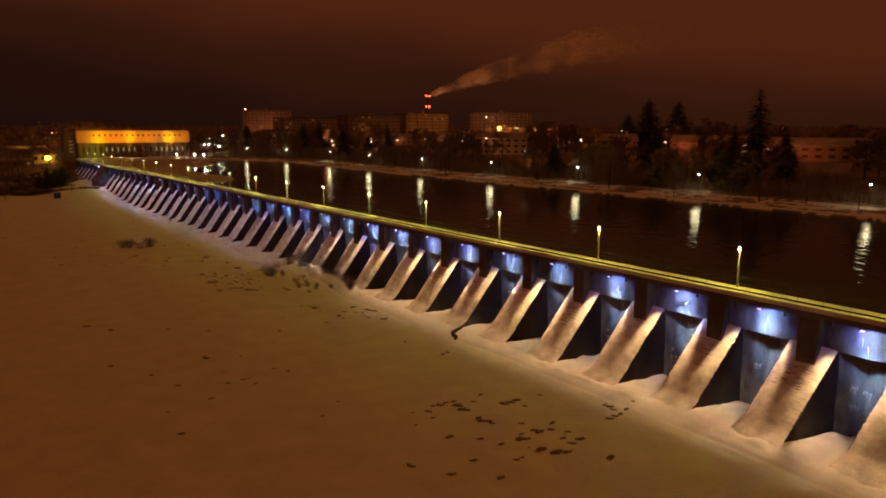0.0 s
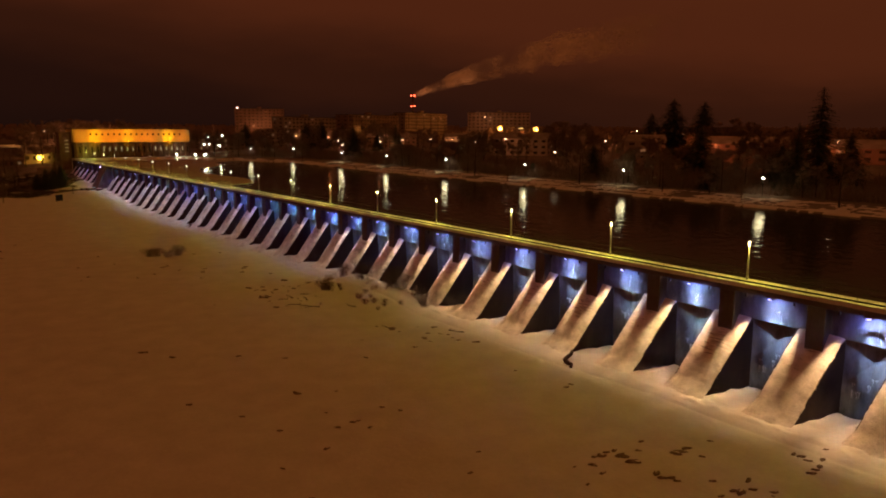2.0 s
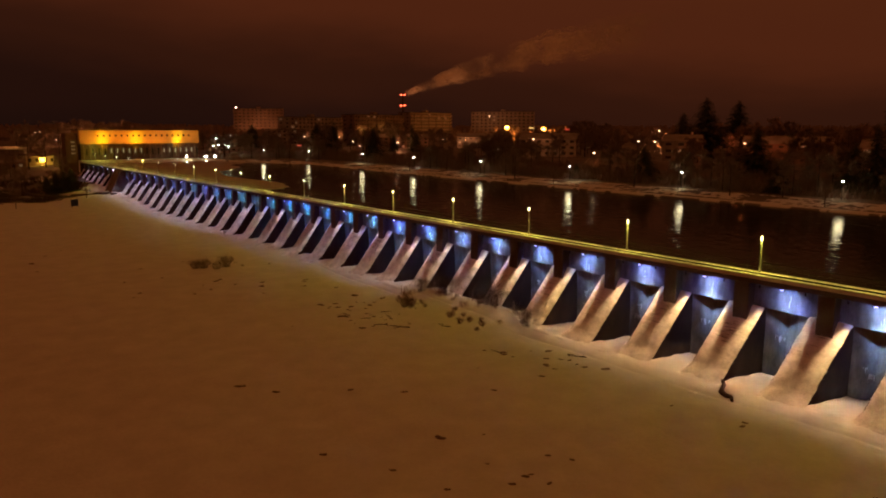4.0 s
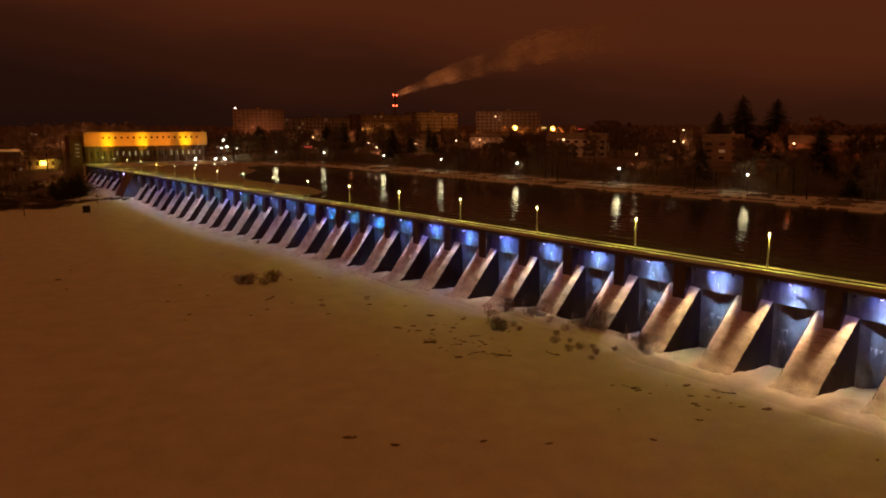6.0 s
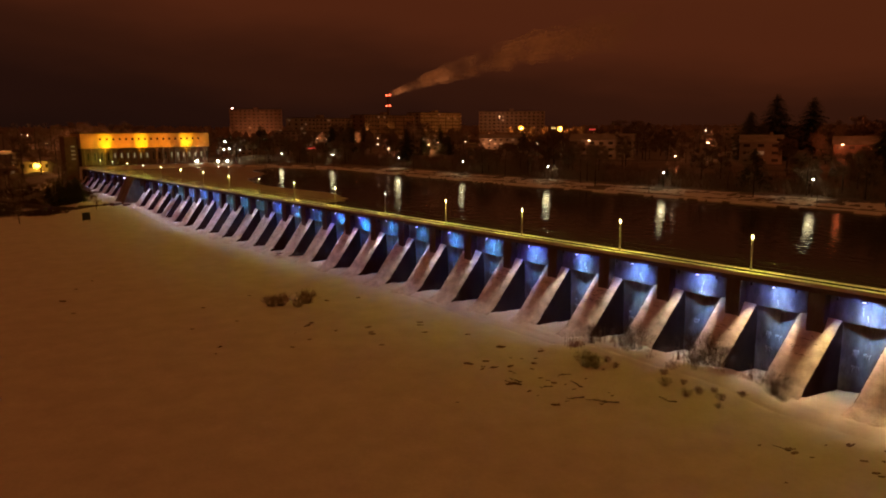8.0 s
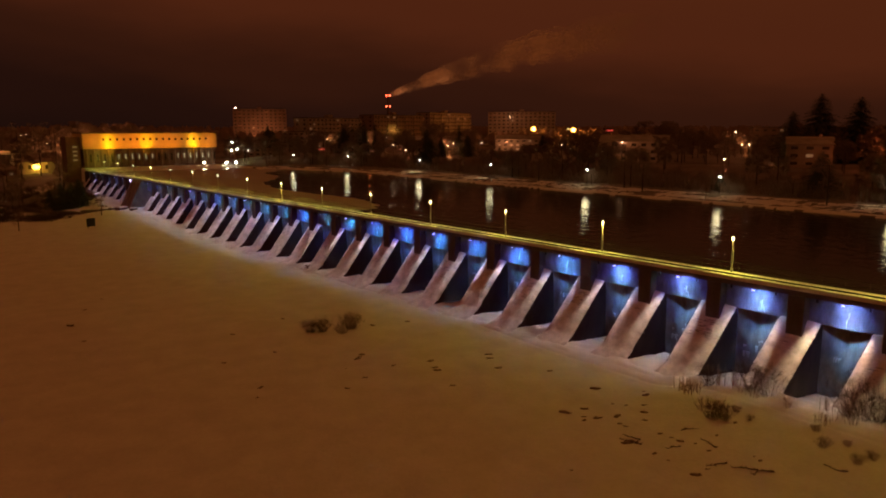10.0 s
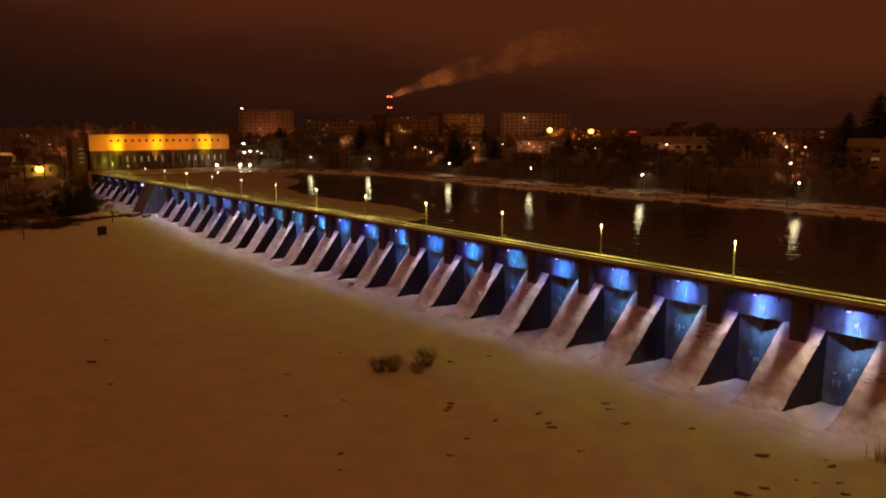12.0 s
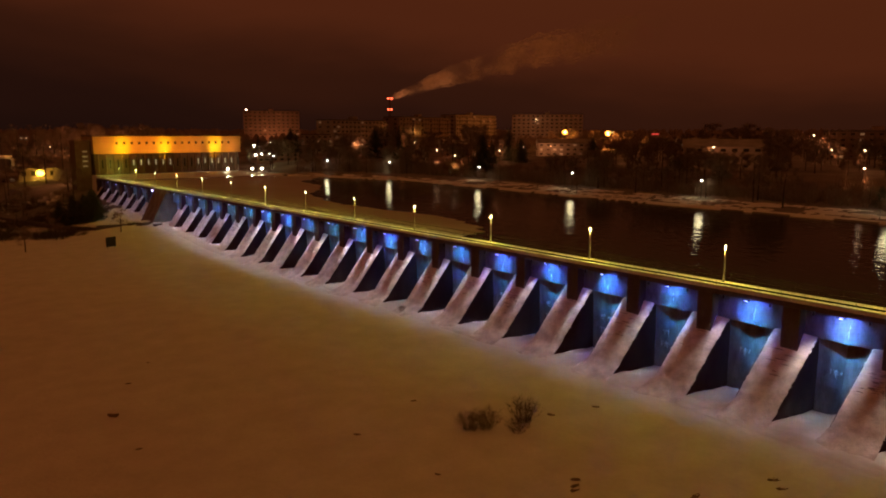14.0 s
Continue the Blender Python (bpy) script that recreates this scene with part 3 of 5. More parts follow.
shore_lamp = post_lamp("shore_lamp", "lit white globe lamp on a thin post beside the lake path", 6.1, SHORE_GLOW, 0.27, "lamps along the lake path")
SHORE = [(96, 3), (95.5, 45.5), (95.4, 87.9), (94.4, 130.2), (93.4, 170.7), (92.8, 213.9), (94, 257.8), (97, 303), (98.5, 359.6), (86.5, 389)]
for k, (x, y) in enumerate(SHORE):
    z = 10.6
    m = pose(x, y, z)
    if k == 0:
        shore_lamp.matrix_basis = m
    else:
        copy_thing(shore_lamp, m)
    lamp("shore_lamp_light", "POINT", (x - 0.6, y, z + 5.7), SHORE_W * 0.45, (1.0, 0.80, 0.42), 1.0)

TOWN = [(164.5, 154.3, 23.3), (161, 103, 24.6), (147.4, 352, 22.9), (174, 208, 23.1), (157, 432, 22.4), (149.5, 245.4, 23.8), (153, 472.6, 22.7), (231, 394, 21.1), (131, 369.7, 16.3), (118.5, 342, 14.9),
        (140.5, 339, 16.5), (186, 162.8, 22.7), (124, 188, 16.7), (219.7, 404, 18.6), (232, 243.5, 21.7), (265, 266, 27.2), (31, 745.7, 24.2), (34.5, 745, 24.2), (25, 619, 15.7), (30, 618, 15.6),
        # all but the last of these are added, to brighten the house fronts
        (176, 500, 19.0), (228, 516, 19.5), (372, 556, 21.0), (176, 300, 17.0), (250, 770, 20.0), (236, 340, 19.0), (196, 402, 18.0), (84, 560, 17.5), (410, 578, 39.8)]
street, TOWN_W = None, 8500


def town_share(k, y, z):
    """Share of the full strength, tuned lamp by lamp to the brightness around it."""
    own = {0: 0.65, 1: 0.22, 3: 0.45, 4: 0.4, 5: 0.1, 6: 0.4, 7: 0.2, 11: 0.45, 12: 0.1, 14: 0.3, 15: 0.35, 24: 2.2}
    return own.get(k, 1.0 if z > 20.6 else 0.3 if y < 480 else 0.06)


for k, (x, y, z) in enumerate(TOWN):
    g = float(ground_height(x, y))
    if street is None:
        street = post_lamp("town_lamp", "lit warm street lamp on a tall post in the town", 8.0, STREET_GLOW, 0.30, "street lamps of the town")
        first = street
    else:
        first = copy_thing(street, Matrix())
    first.matrix_basis = pose(x, y, max(g - 2.5, z - 8.0))
    if z - 8.0 - g > 0.2:
        first.matrix_basis = pose(x, y, g) @ Matrix.Diagonal((1, 1, (z - g) / 8.0, 1))
    # spots turned away from the lake, towards the houses
    lamp("town_lamp_light", "SPOT", (x + 0.4, y + 0.5, z - 0.6), TOWN_W * town_share(k, y, z), (1.0, 0.22, 0.07) if k in (0, 1, 11) else (1.0, 0.35, 0.13), 0.4, (x + 12, y + 30, z + 8) if k == 24 else (x + 16, y + 5, z - 4), 165, 0.6)
    if k in (0, 2, 4):
        # red-orange lights with no bulb, added for the streaks in the lake
        lamp("streak_light", "POINT", (x - 0.7, y - 0.4, z - 0.5), 300, (1.0, 0.16 if k == 0 else 0.20, 0.04), 0.9)

for x, y, z in ((390, 481.9, 27.8), (372.4, 510.4, 28.6)):
    g = float(ground_height(x, y))
    t = thing("floodlight_mast", "tall mast with a glaring orange sodium lamp", "floodlight", (x, y, g), "sodium masts")
    part("mast", tube(bmesh.new(), (0, 0, -0.5), (0, 0, z - g - 1), 0.35, 0.2, 8), DARK_STEEL, t)
    part("lamp_head", ball(bmesh.new(), (0, 0, z - g), 2.2, 2, 0.9), SODIUM_GLOW, t, "glaring orange lamp head", smooth=True)
    lamp("sodium_light", "POINT", (x - 3, y - 4, z - 0.5), 30000, (1.0, 0.33, 0.06), 1.0)


# ---- buildings ----
def gable(bm, w, d, z, rise, over=0.4):
    a = [bm.verts.new((sx * (w / 2 + over), sy * (d / 2 + over), z)) for sx, sy in ((-1, -1), (1, -1), (1, 1), (-1, 1))]
    r = [bm.verts.new((-w / 2 - over, 0, z + rise)), bm.verts.new((w / 2 + over, 0, z + rise))]
    for f in ((a[0], a[1], r[1], r[0]), (a[2], a[3], r[0], r[1]), (a[1], a[2], r[1]), (a[3], a[0], r[0]), (a[3], a[2], a[1], a[0])):
        bm.faces.new(f)
    return bm


def building(name, label, place, turn, w, d, h, storeys, columns, wall, rise=0.0, lit=0.12, seed=0, group="town houses", balconies=False):
    """A house whose front faces its own -y, with recessed windows on the front and one gable."""
    rnd = random.Random(seed)
    t = thing(name, label, "building", place, group, turn=turn)
    part("wall", boxed(-w / 2, w / 2, -d / 2, d / 2, -1.5, h), wall, t)
    if rise:
        part("roof", gable(bmesh.new(), w, d, h - 0.02, rise), SNOW_ROOF, t)
        bm = boxed(w * 0.2, w * 0.2 + 0.9, -0.4, 0.5, h + rise * 0.4, h + rise + 0.9)
    else:
        part("roof", boxed(-w / 2 - 0.25, w / 2 + 0.25, -d / 2 - 0.25, d / 2 + 0.25, h - 0.02, h + 0.55), ROOFING, t)
        bm = boxed(-2.2, 2.2, -2, 2, h + 0.5, h + 2.6)
    part("chimney" if rise else "roof_house", bm, wall, t)
    step = h / storeys
    cw = w / columns
    frame_me = mesh_of("window", boxed(-cw * 0.27, cw * 0.27, -0.05, 0.06, -step * 0.24, step * 0.24), wall)
    panes = [mesh_of("pane", boxed(-cw * 0.23, cw * 0.23, -0.09, -0.045, -step * 0.2, step * 0.2), m) for m in (GLASS_DARK, WINDOW_GLOW)]
    for s in range(storeys):
        for c in range(columns):
            x, z = -w / 2 + cw * (c + 0.5), step * (s + 0.55)
            wd = part("window", frame_me, None, t, at=(x, -d / 2 - 0.03, z))
            part("pane", panes[rnd.random() < lit], None, wd)
    side = max(1, int(d / 5))
    for s in range(storeys):
        for c in range(side):
            y, z = -d / 2 + d / side * (c + 0.5), step * (s + 0.55)
            for sx in (-1, 1):
                wd = part("window", frame_me, None, t, at=Matrix.Translation((sx * (w / 2 + 0.03), y, z)) @ pose(0, 0, 0, 0, 0, 90 * sx))
                part("pane", panes[rnd.random() < lit * 0.6], None, wd)
    if balconies:
        bal = mesh_of("balcony", boxed(-cw * 0.45, cw * 0.45, -1.3, 0, -step * 0.5, -step * 0.12), wall)
        for s in range(1, storeys):
            for c in range(1, columns, 3):
                part("balcony", bal, None, t, at=(-w / 2 + cw * (c + 0.5), -d / 2 - 0.02, step * (s + 0.55)))
    return t


def ground_at(x, y):
    return float(ground_height(x, y))


# far apartment houses across the lake; the fronts look towards the dam
HOUSES = [
    # x, y, turn, w, d, top, storeys, columns, wall, rise, lit
    (262, 800, -24, 54, 16, 49.0, 9, 12, BRICKWALL, 0, 0.04, True),
    (186, 527, 19, 56, 13, 36.0, 7, 14, PLASTER, 0, 0.04, True),
    (258, 552, 19, 66, 14, 39.0, 7, 17, BRICKWALL, 0, 0.03, True),
    (331, 578, 19, 66, 14, 42.0, 8, 17, PLASTER, 0, 0.03, True),
    (448, 601, -43, 66, 14, 45.0, 8, 15, PLASTER, 0, 0.03, True),
    (160, 520, -20, 26, 12, 27.0, 4, 7, PLASTER, 0, 0.12, False),
    (205, 430, -32, 34, 12, 24.5, 3, 9, BRICKWALL, 2.2, 0.12, False),
    (247, 399, -40, 30, 12, 25.0, 3, 8, PLASTER, 2.4, 0.12, False),
    (262, 318, -44, 28, 12, 26.0, 3, 8, BRICKWALL, 2.4, 0.10, False),
    (175, 187, -62, 14, 11, 26.2, 3, 3, PLASTER, 2.6, 0.04, False),
    (166, 252, -56, 26, 11, 26.4, 3, 7, PLASTER, 2.6, 0.03, False),
    (190, 152, -66, 30, 11, 25.8, 3, 8, BRICKWALL, 2.8, 0.06, False),
    (176, 102, -72, 32, 12, 25.4, 3, 8, BRICKWALL, 2.8, 0.10, False),
    (165, 70, -74, 20, 11, 22.0, 2, 5, PLASTER, 3.0, 0.0, False),
    (152, 86, -70, 14, 9, 18.5, 1, 4, PLASTER, 3.0, 0.0, False),
    (305, 255, -54, 44, 13, 29.0, 5, 11, BRICKWALL, 0, 0.05, False),
    (44, 600, -4, 12, 12, 27.0, 5, 2, BRICKWALL, 0, 0.5, True),
    (102, 470, -10, 22, 12, 18.0, 2, 6, BRICKWALL, 0, 0.15, False),
]
for k, (x, y, turn, w, d, top, st, co, wall, rise, lit, bal) in enumerate(HOUSES):
    g = ground_at(x, y)
    big = st > 4
    building("apartment_house" if big else "town_house", ("tall flat-roofed apartment house with dark and lit windows" if big else "low town house with a snowy roof among trees"), (x, y, g), turn, w, d, top - rise - g, st, co, wall, rise, lit, k, "apartment houses" if big else "town houses", bal)


def beacon(x, y, z, r, label, foot=0.0):
    t = thing("beacon_light", label, "beacon", (x, y, z), "roof beacons")
    part("stem", tube(bmesh.new(), (0, 0, -foot), (0, 0, 0), 0.25, 0.2, 6), DARK_STEEL, t)
    part("lens", ball(bmesh.new(), (0, 0, r), r, 2, 1.5), glowing("pink_beacon_glow", (1.0, 0.5, 0.42), 10), t, "glowing pinkish beacon", smooth=True)


beacon(238.5, 806, 48.9, 0.9, "pinkish warning light on the roof of the tall house", 1.2)


def red_sign(x, y, z, w, h, turn, label, glow):
    t = thing("lit_sign", label, "sign", (x, y, z), "lit signs", turn=turn)
    part("panel", boxed(-w / 2, w / 2, -0.15, 0.15, -h / 2, h / 2, bevel=0.05), glow, t)
    part("support", tube(bmesh.new(), (0, 0.2, -(z - ground_at(x, y))), (0, 0.2, -h / 2 + 0.05), 0.15, 0.15, 6), DARK_STEEL, t)


red_sign(330, 396, 27.5, 4.5, 0.9, -42, "long red lit roof sign", SIGN_RED)
red_sign(161, 495, 15.8, 5, 0.9, -20, "red lit shop sign", SIGN_RED)
red_sign(135, 128, 14.9, 2.2, 0.6, -68, "small yellow lit sign by the path", glowing("yellow_sign_light", (1.0, 0.62, 0.06), 1.0))
red_sign(318, 422, 28.6, 3.4, 0.8, -40, "yellow lit roof sign", glowing("amber_sign_light", (1.0, 0.66, 0.2), 1.2))


# ---- power station beyond the dam ----
def power_station():
    x0, x1, y0, z0 = 3.2, 65.4, 430.0, 9.0
    t = thing("power_station", "long flat power station with a floodlit yellow upper wall", "building", (0, 0, 0))
    part("upper_wall", boxed(x0, x1, y0, y0 + 18, 20.0, 27.0), YELLOW_WALL, t, "floodlit yellow plastered upper wall")
    part("lower_wall", boxed(x0 + 0.6, x1 - 0.6, y0 + 1.6, y0 + 17.5, z0, 20.0), BRICKWALL, t)
    part("parapet", boxed(x0 - 0.2, x1 + 0.2, y0 - 0.2, y0 + 18.2, 27.0, 27.35), ROOFING, t)
    part("ledge", boxed(x0 - 0.1, x1 + 0.1, y0 - 0.9, y0 + 0.3, 19.75, 20.0), DARK_CONCRETE, t)
    win = mesh_of("window", boxed(-0.5, 0.5, -0.07, 0.1, -0.55, 0.55), GLASS_DARK)
    for k in range(17):
        part("window", win, None, t, at=(12.2 + k * 2.98, y0 - 0.02, 24.3))
    col = mesh_of("column", boxed(-0.28, 0.28, 0.1, 0.6, z0, 19.75), BRICKWALL)
    tall = mesh_of("tall_window", boxed(-0.18, 0.18, -0.06, 0.1, 15.2, 17.4), WINDOW_COOL)
    dim = mesh_of("tall_window", boxed(-0.28, 0.28, -0.06, 0.1, 14.2, 17.6), GLASS_DARK)
    rnd = random.Random(4)
    for k in range(20):
        x = x0 + 2.0 + k * 3.05
        part("column", col, None, t, at=(x, y0 + 1.0, 0))
        part("tall_window", tall if k > 3 and rnd.random() < 0.62 else dim, None, t, at=(x + 1.5, y0 + 1.58, 0))
    # stair tower at the end of the hall, with lit landings
    part("stair_tower", boxed(x0 - 6.2, x0 - 0.25, y0 + 3, y0 + 12, 3.0, 25.6, bevel=0.1), BRICKWALL, t)
    landing = mesh_of("landing_window", boxed(-0.9, 0.9, -0.06, 0.1, -0.3, 0.3), WINDOW_GLOW)
    for z in (15.2, 17.2, 19.0, 21.0):
        part("landing_window", landing, None, t, at=(x0 - 2.6, y0 + 2.98, z))
    # wall floodlights on the ledge, aimed up the yellow wall
    for x in (14.4, 31.4, 53.2):
        f = thing("wall_floodlight", "sodium floodlight on the ledge of the power station", "floodlight", (x, y0 - 0.75, 20.0), "wall floodlights")
        part("housing", boxed(-0.35, 0.35, -0.2, 0.2, 0.0, 0.3, bevel=0.04), DARK_STEEL, f)
        part("lens", boxed(-0.3, 0.3, -0.12, 0.14, 0.30, 0.34), SODIUM_GLOW, f)
        lamp("wall_flood", "SPOT", (x, y0 - 5.0, 20.6), FLOOD_W * 0.62, (1.0, 0.50, 0.010), 0.25, (x, y0, 22.6), 74, 0.9).matrix_world @= Matrix.Diagonal((1, 1.7, 1, 1))
    # spots with no fixture, added to fill the wall between the floodlights
    for x in (8, 20, 26, 38, 44, 60):
        lamp("wall_fill", "SPOT", (x, y0 - 6.0, 20.4), FLOOD_W * 0.19, (1.0, 0.31, 0.03), 0.3, (x, y0, 24.6), 116, 1.0)
    # added green light, with no lamp there, to tint the lower wall
    lamp("green_wall_fill", "POINT", (11, y0 - 5, 15.5), 500, (0.75, 0.80, 0.08), 0.3)


power_station()
yard = None
for x, y, z in ((54.8, 420, 13.0), (63.8, 415, 12.9), (70.6, 419.5, 12.6)):
    t = post_lamp("yard_lamp", "glaring white yard floodlight beside the power station", z - 10.2, FLOOD_GLOW, 0.48, "yard floodlights")
    t.matrix_basis = pose(x, y, 10.22)
    lamp("yard_light", "POINT", (x, y - 1.2, z - 0.2), 150, (1.0, 0.85, 0.45), 0.3)
for x, y, z in ((84, 439, 18.3), (78, 441.6, 18.0), (80.5, 440.5, 18.4), (90, 469, 21.7), (98, 466, 23.3), (87, 441, 17.2)):
    t = post_lamp("parking_lamp", "lit white lamp post behind the power station yard", z - ground_at(x, y), SHORE_GLOW, 0.5, "parking lamps")
    t.matrix_basis = pose(x, y, ground_at(x, y))
    lamp("parking_light", "POINT", (x, y - 1, z - 0.6), 250, (0.95, 0.85, 0.3), 0.3)


# ---- tall chimney with its smoke ----
STACK = (2080.0, 3200.0)


def chimney_stack():
    x, y = STACK
    g = ground_at(x, y)
    t = thing("chimney_stack", "tall slender chimney with red warning lights", "chimney", (x, y, g))
    # near-black too, so the added smoke lights leave the shaft dark
    part("shaft", tube(bmesh.new(), (0, 0, -2), (0, 0, 192 - g), 9, 5.5, 16), SHADE_CONCRETE, t)
    part("rim", tube(bmesh.new(), (0, 0, 191 - g), (0, 0, 196 - g), 6.5, 6.5, 16), DARK_CONCRETE, t)
    for z in (193, 140):
        for a in (-1, 1):
            part("red_light", ball(bmesh.new(), (a * 6.5 - 3.5, -a * 4.5 - 6, z - g), 3.9, 2), RED_GLOW, t, "glowing red warning lamp", smooth=True)


chimney_stack()


def smoke_fill_lights():
    """Unseen uplights, added to brighten the smoke from below."""
    x, y = STACK[0] - 40, STACK[1] - 90
    for k in range(2):
        g = ground_at(x + 160 * k, y - 100 * k)
        t = thing("stack_floodlight", "unseen uplight added below the chimney to brighten the smoke", "floodlight", (x + 160 * k, y - 100 * k, g), "plant floodlights")
        part("pole", tube(bmesh.new(), (0, 0, -0.5), (0, 0, 14), 0.4, 0.3, 8), DARK_STEEL, t)
        part("housing", boxed(-1.2, 1.2, -0.8, 0.8, 14, 15, bevel=0.1), DARK_STEEL, t)
        lamp("smoke_fill", "SPOT", (x + 160 * k, y - 100 * k, g + 16), SMOKE_FILL_W, (1.0, 0.36, 0.13), 1.0, (STACK[0] + 300 * (k + 0.3), STACK[1] - 190 * (k + 0.3), 280), 100, 1.0)


SMOKE_FILL_W = 420000
smoke_fill_lights()


def smoke_material(name, most, low, high):
    m = bpy.data.materials.new(name)
    m.use_nodes = True
    nt = m.node_tree
    add, link = nt.nodes.new, nt.links.new
    out = nt.nodes["Material Output"]
    nt.nodes.remove(nt.nodes["Principled BSDF"])
    dif, tr, mix, n = add("ShaderNodeBsdfDiffuse"), add("ShaderNodeBsdfTransparent"), add("ShaderNodeMixShader"), add("ShaderNodeTexNoise")
    trl, both = add("ShaderNodeBsdfTranslucent"), add("ShaderNodeAddShader")
    dif.inputs[0].default_value = trl.inputs[0].default_value = (0.48, 0.46, 0.44, 1)
    geo, mr = add("ShaderNodeNewGeometry"), add("ShaderNodeMapRange")
    link(geo.outputs["Position"], n.inputs["Vector"])
    n.inputs["Scale"].default_value, n.inputs["Detail"].default_value, n.inputs["Roughness"].default_value = 0.008, 5, 0.5
    mr.inputs["From Min"].default_value, mr.inputs["From Max"].default_value, mr.inputs["To Max"].default_value = low, high, most
    link(n.outputs["Fac"], mr.inputs["Value"])
    link(dif.outputs[0], both.inputs[0])
    link(trl.outputs[0], both.inputs[1])
    co, sep, thin, prod = add("ShaderNodeTexCoord"), add("ShaderNodeSeparateXYZ"), add("ShaderNodeMapRange"), add("ShaderNodeMath")
    link(co.outputs["Object"], sep.inputs[0])
    link(sep.outputs["X"], thin.inputs["Value"])
    thin.interpolation_type = "SMOOTHSTEP"
    thin.inputs["From Min"].default_value, thin.inputs["From Max"].default_value, thin.inputs["To Min"].default_value, thin.inputs["To Max"].default_value = 760, 1490, 1, 0
    prod.operation = "MULTIPLY"
    link(mr.outputs[0], prod.inputs[0])
    link(thin.outputs[0], prod.inputs[1])
    link(prod.outputs[0], mix.inputs[0])
    link(tr.outputs[0], mix.inputs[1])
    link(both.outputs[0], mix.inputs[2])
    link(mix.outputs[0], out.inputs[0])
    return m


def smoke():
    """A long drifting plume: lumpy nested hulls that thin out down the wind."""
    across, wind = Vector((0, 1, 0)), Vector((1, 0, 0))
    plume = thing("smoke_plume", "long pale smoke plume drifting from the chimney", "smoke", (STACK[0], STACK[1], 194), kind="stuff", turn=-33)
    for k, (fat, most) in enumerate(((1.1, 0.5), (0.85, 0.75), (0.55, 0.85))):
        bm = bmesh.new()
        rings = []
        for i in range(71):
            u = i / 70
            s = 1500 * u
            c = wind * s + across * (47 * u) + Vector((0, 0, 575 * (1 - math.exp(-1.04 * u))))
            c += Vector((0, 0, 14 * noise.noise(Vector((s * 0.006, 0, 5))) * u))
            r = (8 + 142 * u ** 0.74) * fat * (1 - 0.21 * u)
            ring = []
            for q in range(22):
                a = 6.2832 * q / 22
                d = Vector((0, 0, 1)) * math.sin(a) * 0.85 + across * math.cos(a)
                w = 1 + 0.30 * noise.noise((c + d * r) * 0.018 + Vector((k * 9, 0, 0))) + 0.13 * noise.noise((c + d * r) * 0.05)
                ring.append(bm.verts.new(c + d * r * w))
            rings.append(ring)
        for a, b in zip(rings, rings[1:]):
            for q in range(22):
                p = (q + 1) % 22
                bm.faces.new((a[q], a[p], b[p], b[q]))
        ob = part("puff", bm, smoke_material("drifting_smoke", most, 0.40 + 0.02 * k, 0.72), plume, smooth=True)
        ob.visible_shadow = False


smoke()


# ---- trees ----
def limb(bm, p, d, length, r, depth, rnd, tips):
    q = p + d * length
    tube(bm, p, q, r, r * 0.62, 5 if depth > 2 else 3)
    if depth == 0:
        tips.append((q, d))
        return
    for _ in range(3 if depth > 1 else 2):
        side = Vector((rnd.gauss(0, 1), rnd.gauss(0, 1), rnd.gauss(0.15, 0.5))).normalized()
        limb(bm, p + d * length * rnd.uniform(0.55, 1.0), (d + side * rnd.uniform(0.5, 0.85)).normalized(), length * rnd.uniform(0.55, 0.75), r * 0.58, depth - 1, rnd, tips)


def twigs(bm, p, d, rnd, count, length, w):
    for _ in range(count):
        e = (d + Vector((rnd.gauss(0, 0.7), rnd.gauss(0, 0.7), rnd.gauss(0.1, 0.5)))).normalized()
        a = p + e * rnd.uniform(0, 0.35)
        s = e.cross(Vector((rnd.gauss(0, 1), rnd.gauss(0, 1), rnd.gauss(0, 1)))).normalized() * w
        bm.faces.new([bm.verts.new(v) for v in (a - s, a + s, a + e * length * rnd.uniform(0.5, 1.2))])


def bare_tree_meshes(seed, height, twigs_each=15, wide=0.032):
    rnd = random.Random(seed)
    trunk, crown, tips = bmesh.new(), bmesh.new(), []
    tube(trunk, (0, 0, -0.4), (0, 0, height * 0.45), 0.22, 0.15, 8)
    tube(trunk, (0, 0, height * 0.45), (rnd.gauss(0, 0.3), rnd.gauss(0, 0.3), height * 0.8), 0.15, 0.05, 6)
    for k in range(9):
        z = height * (0.22 + 0.055 * k)
        a = rnd.uniform(0, 6.28)
        d = Vector((math.cos(a), math.sin(a), rnd.uniform(0.4, 1.1))).normalized()
        limb(crown, Vector((0, 0, z)), d, height * rnd.uniform(0.14, 0.22), 0.08, 2, rnd, tips)
    for p, d in tips:
        twigs(crown, p, d, rnd, twigs_each, height * 0.11, wide)
    return mesh_of("trunk", trunk, BARK), mesh_of("crown", crown, TWIG)


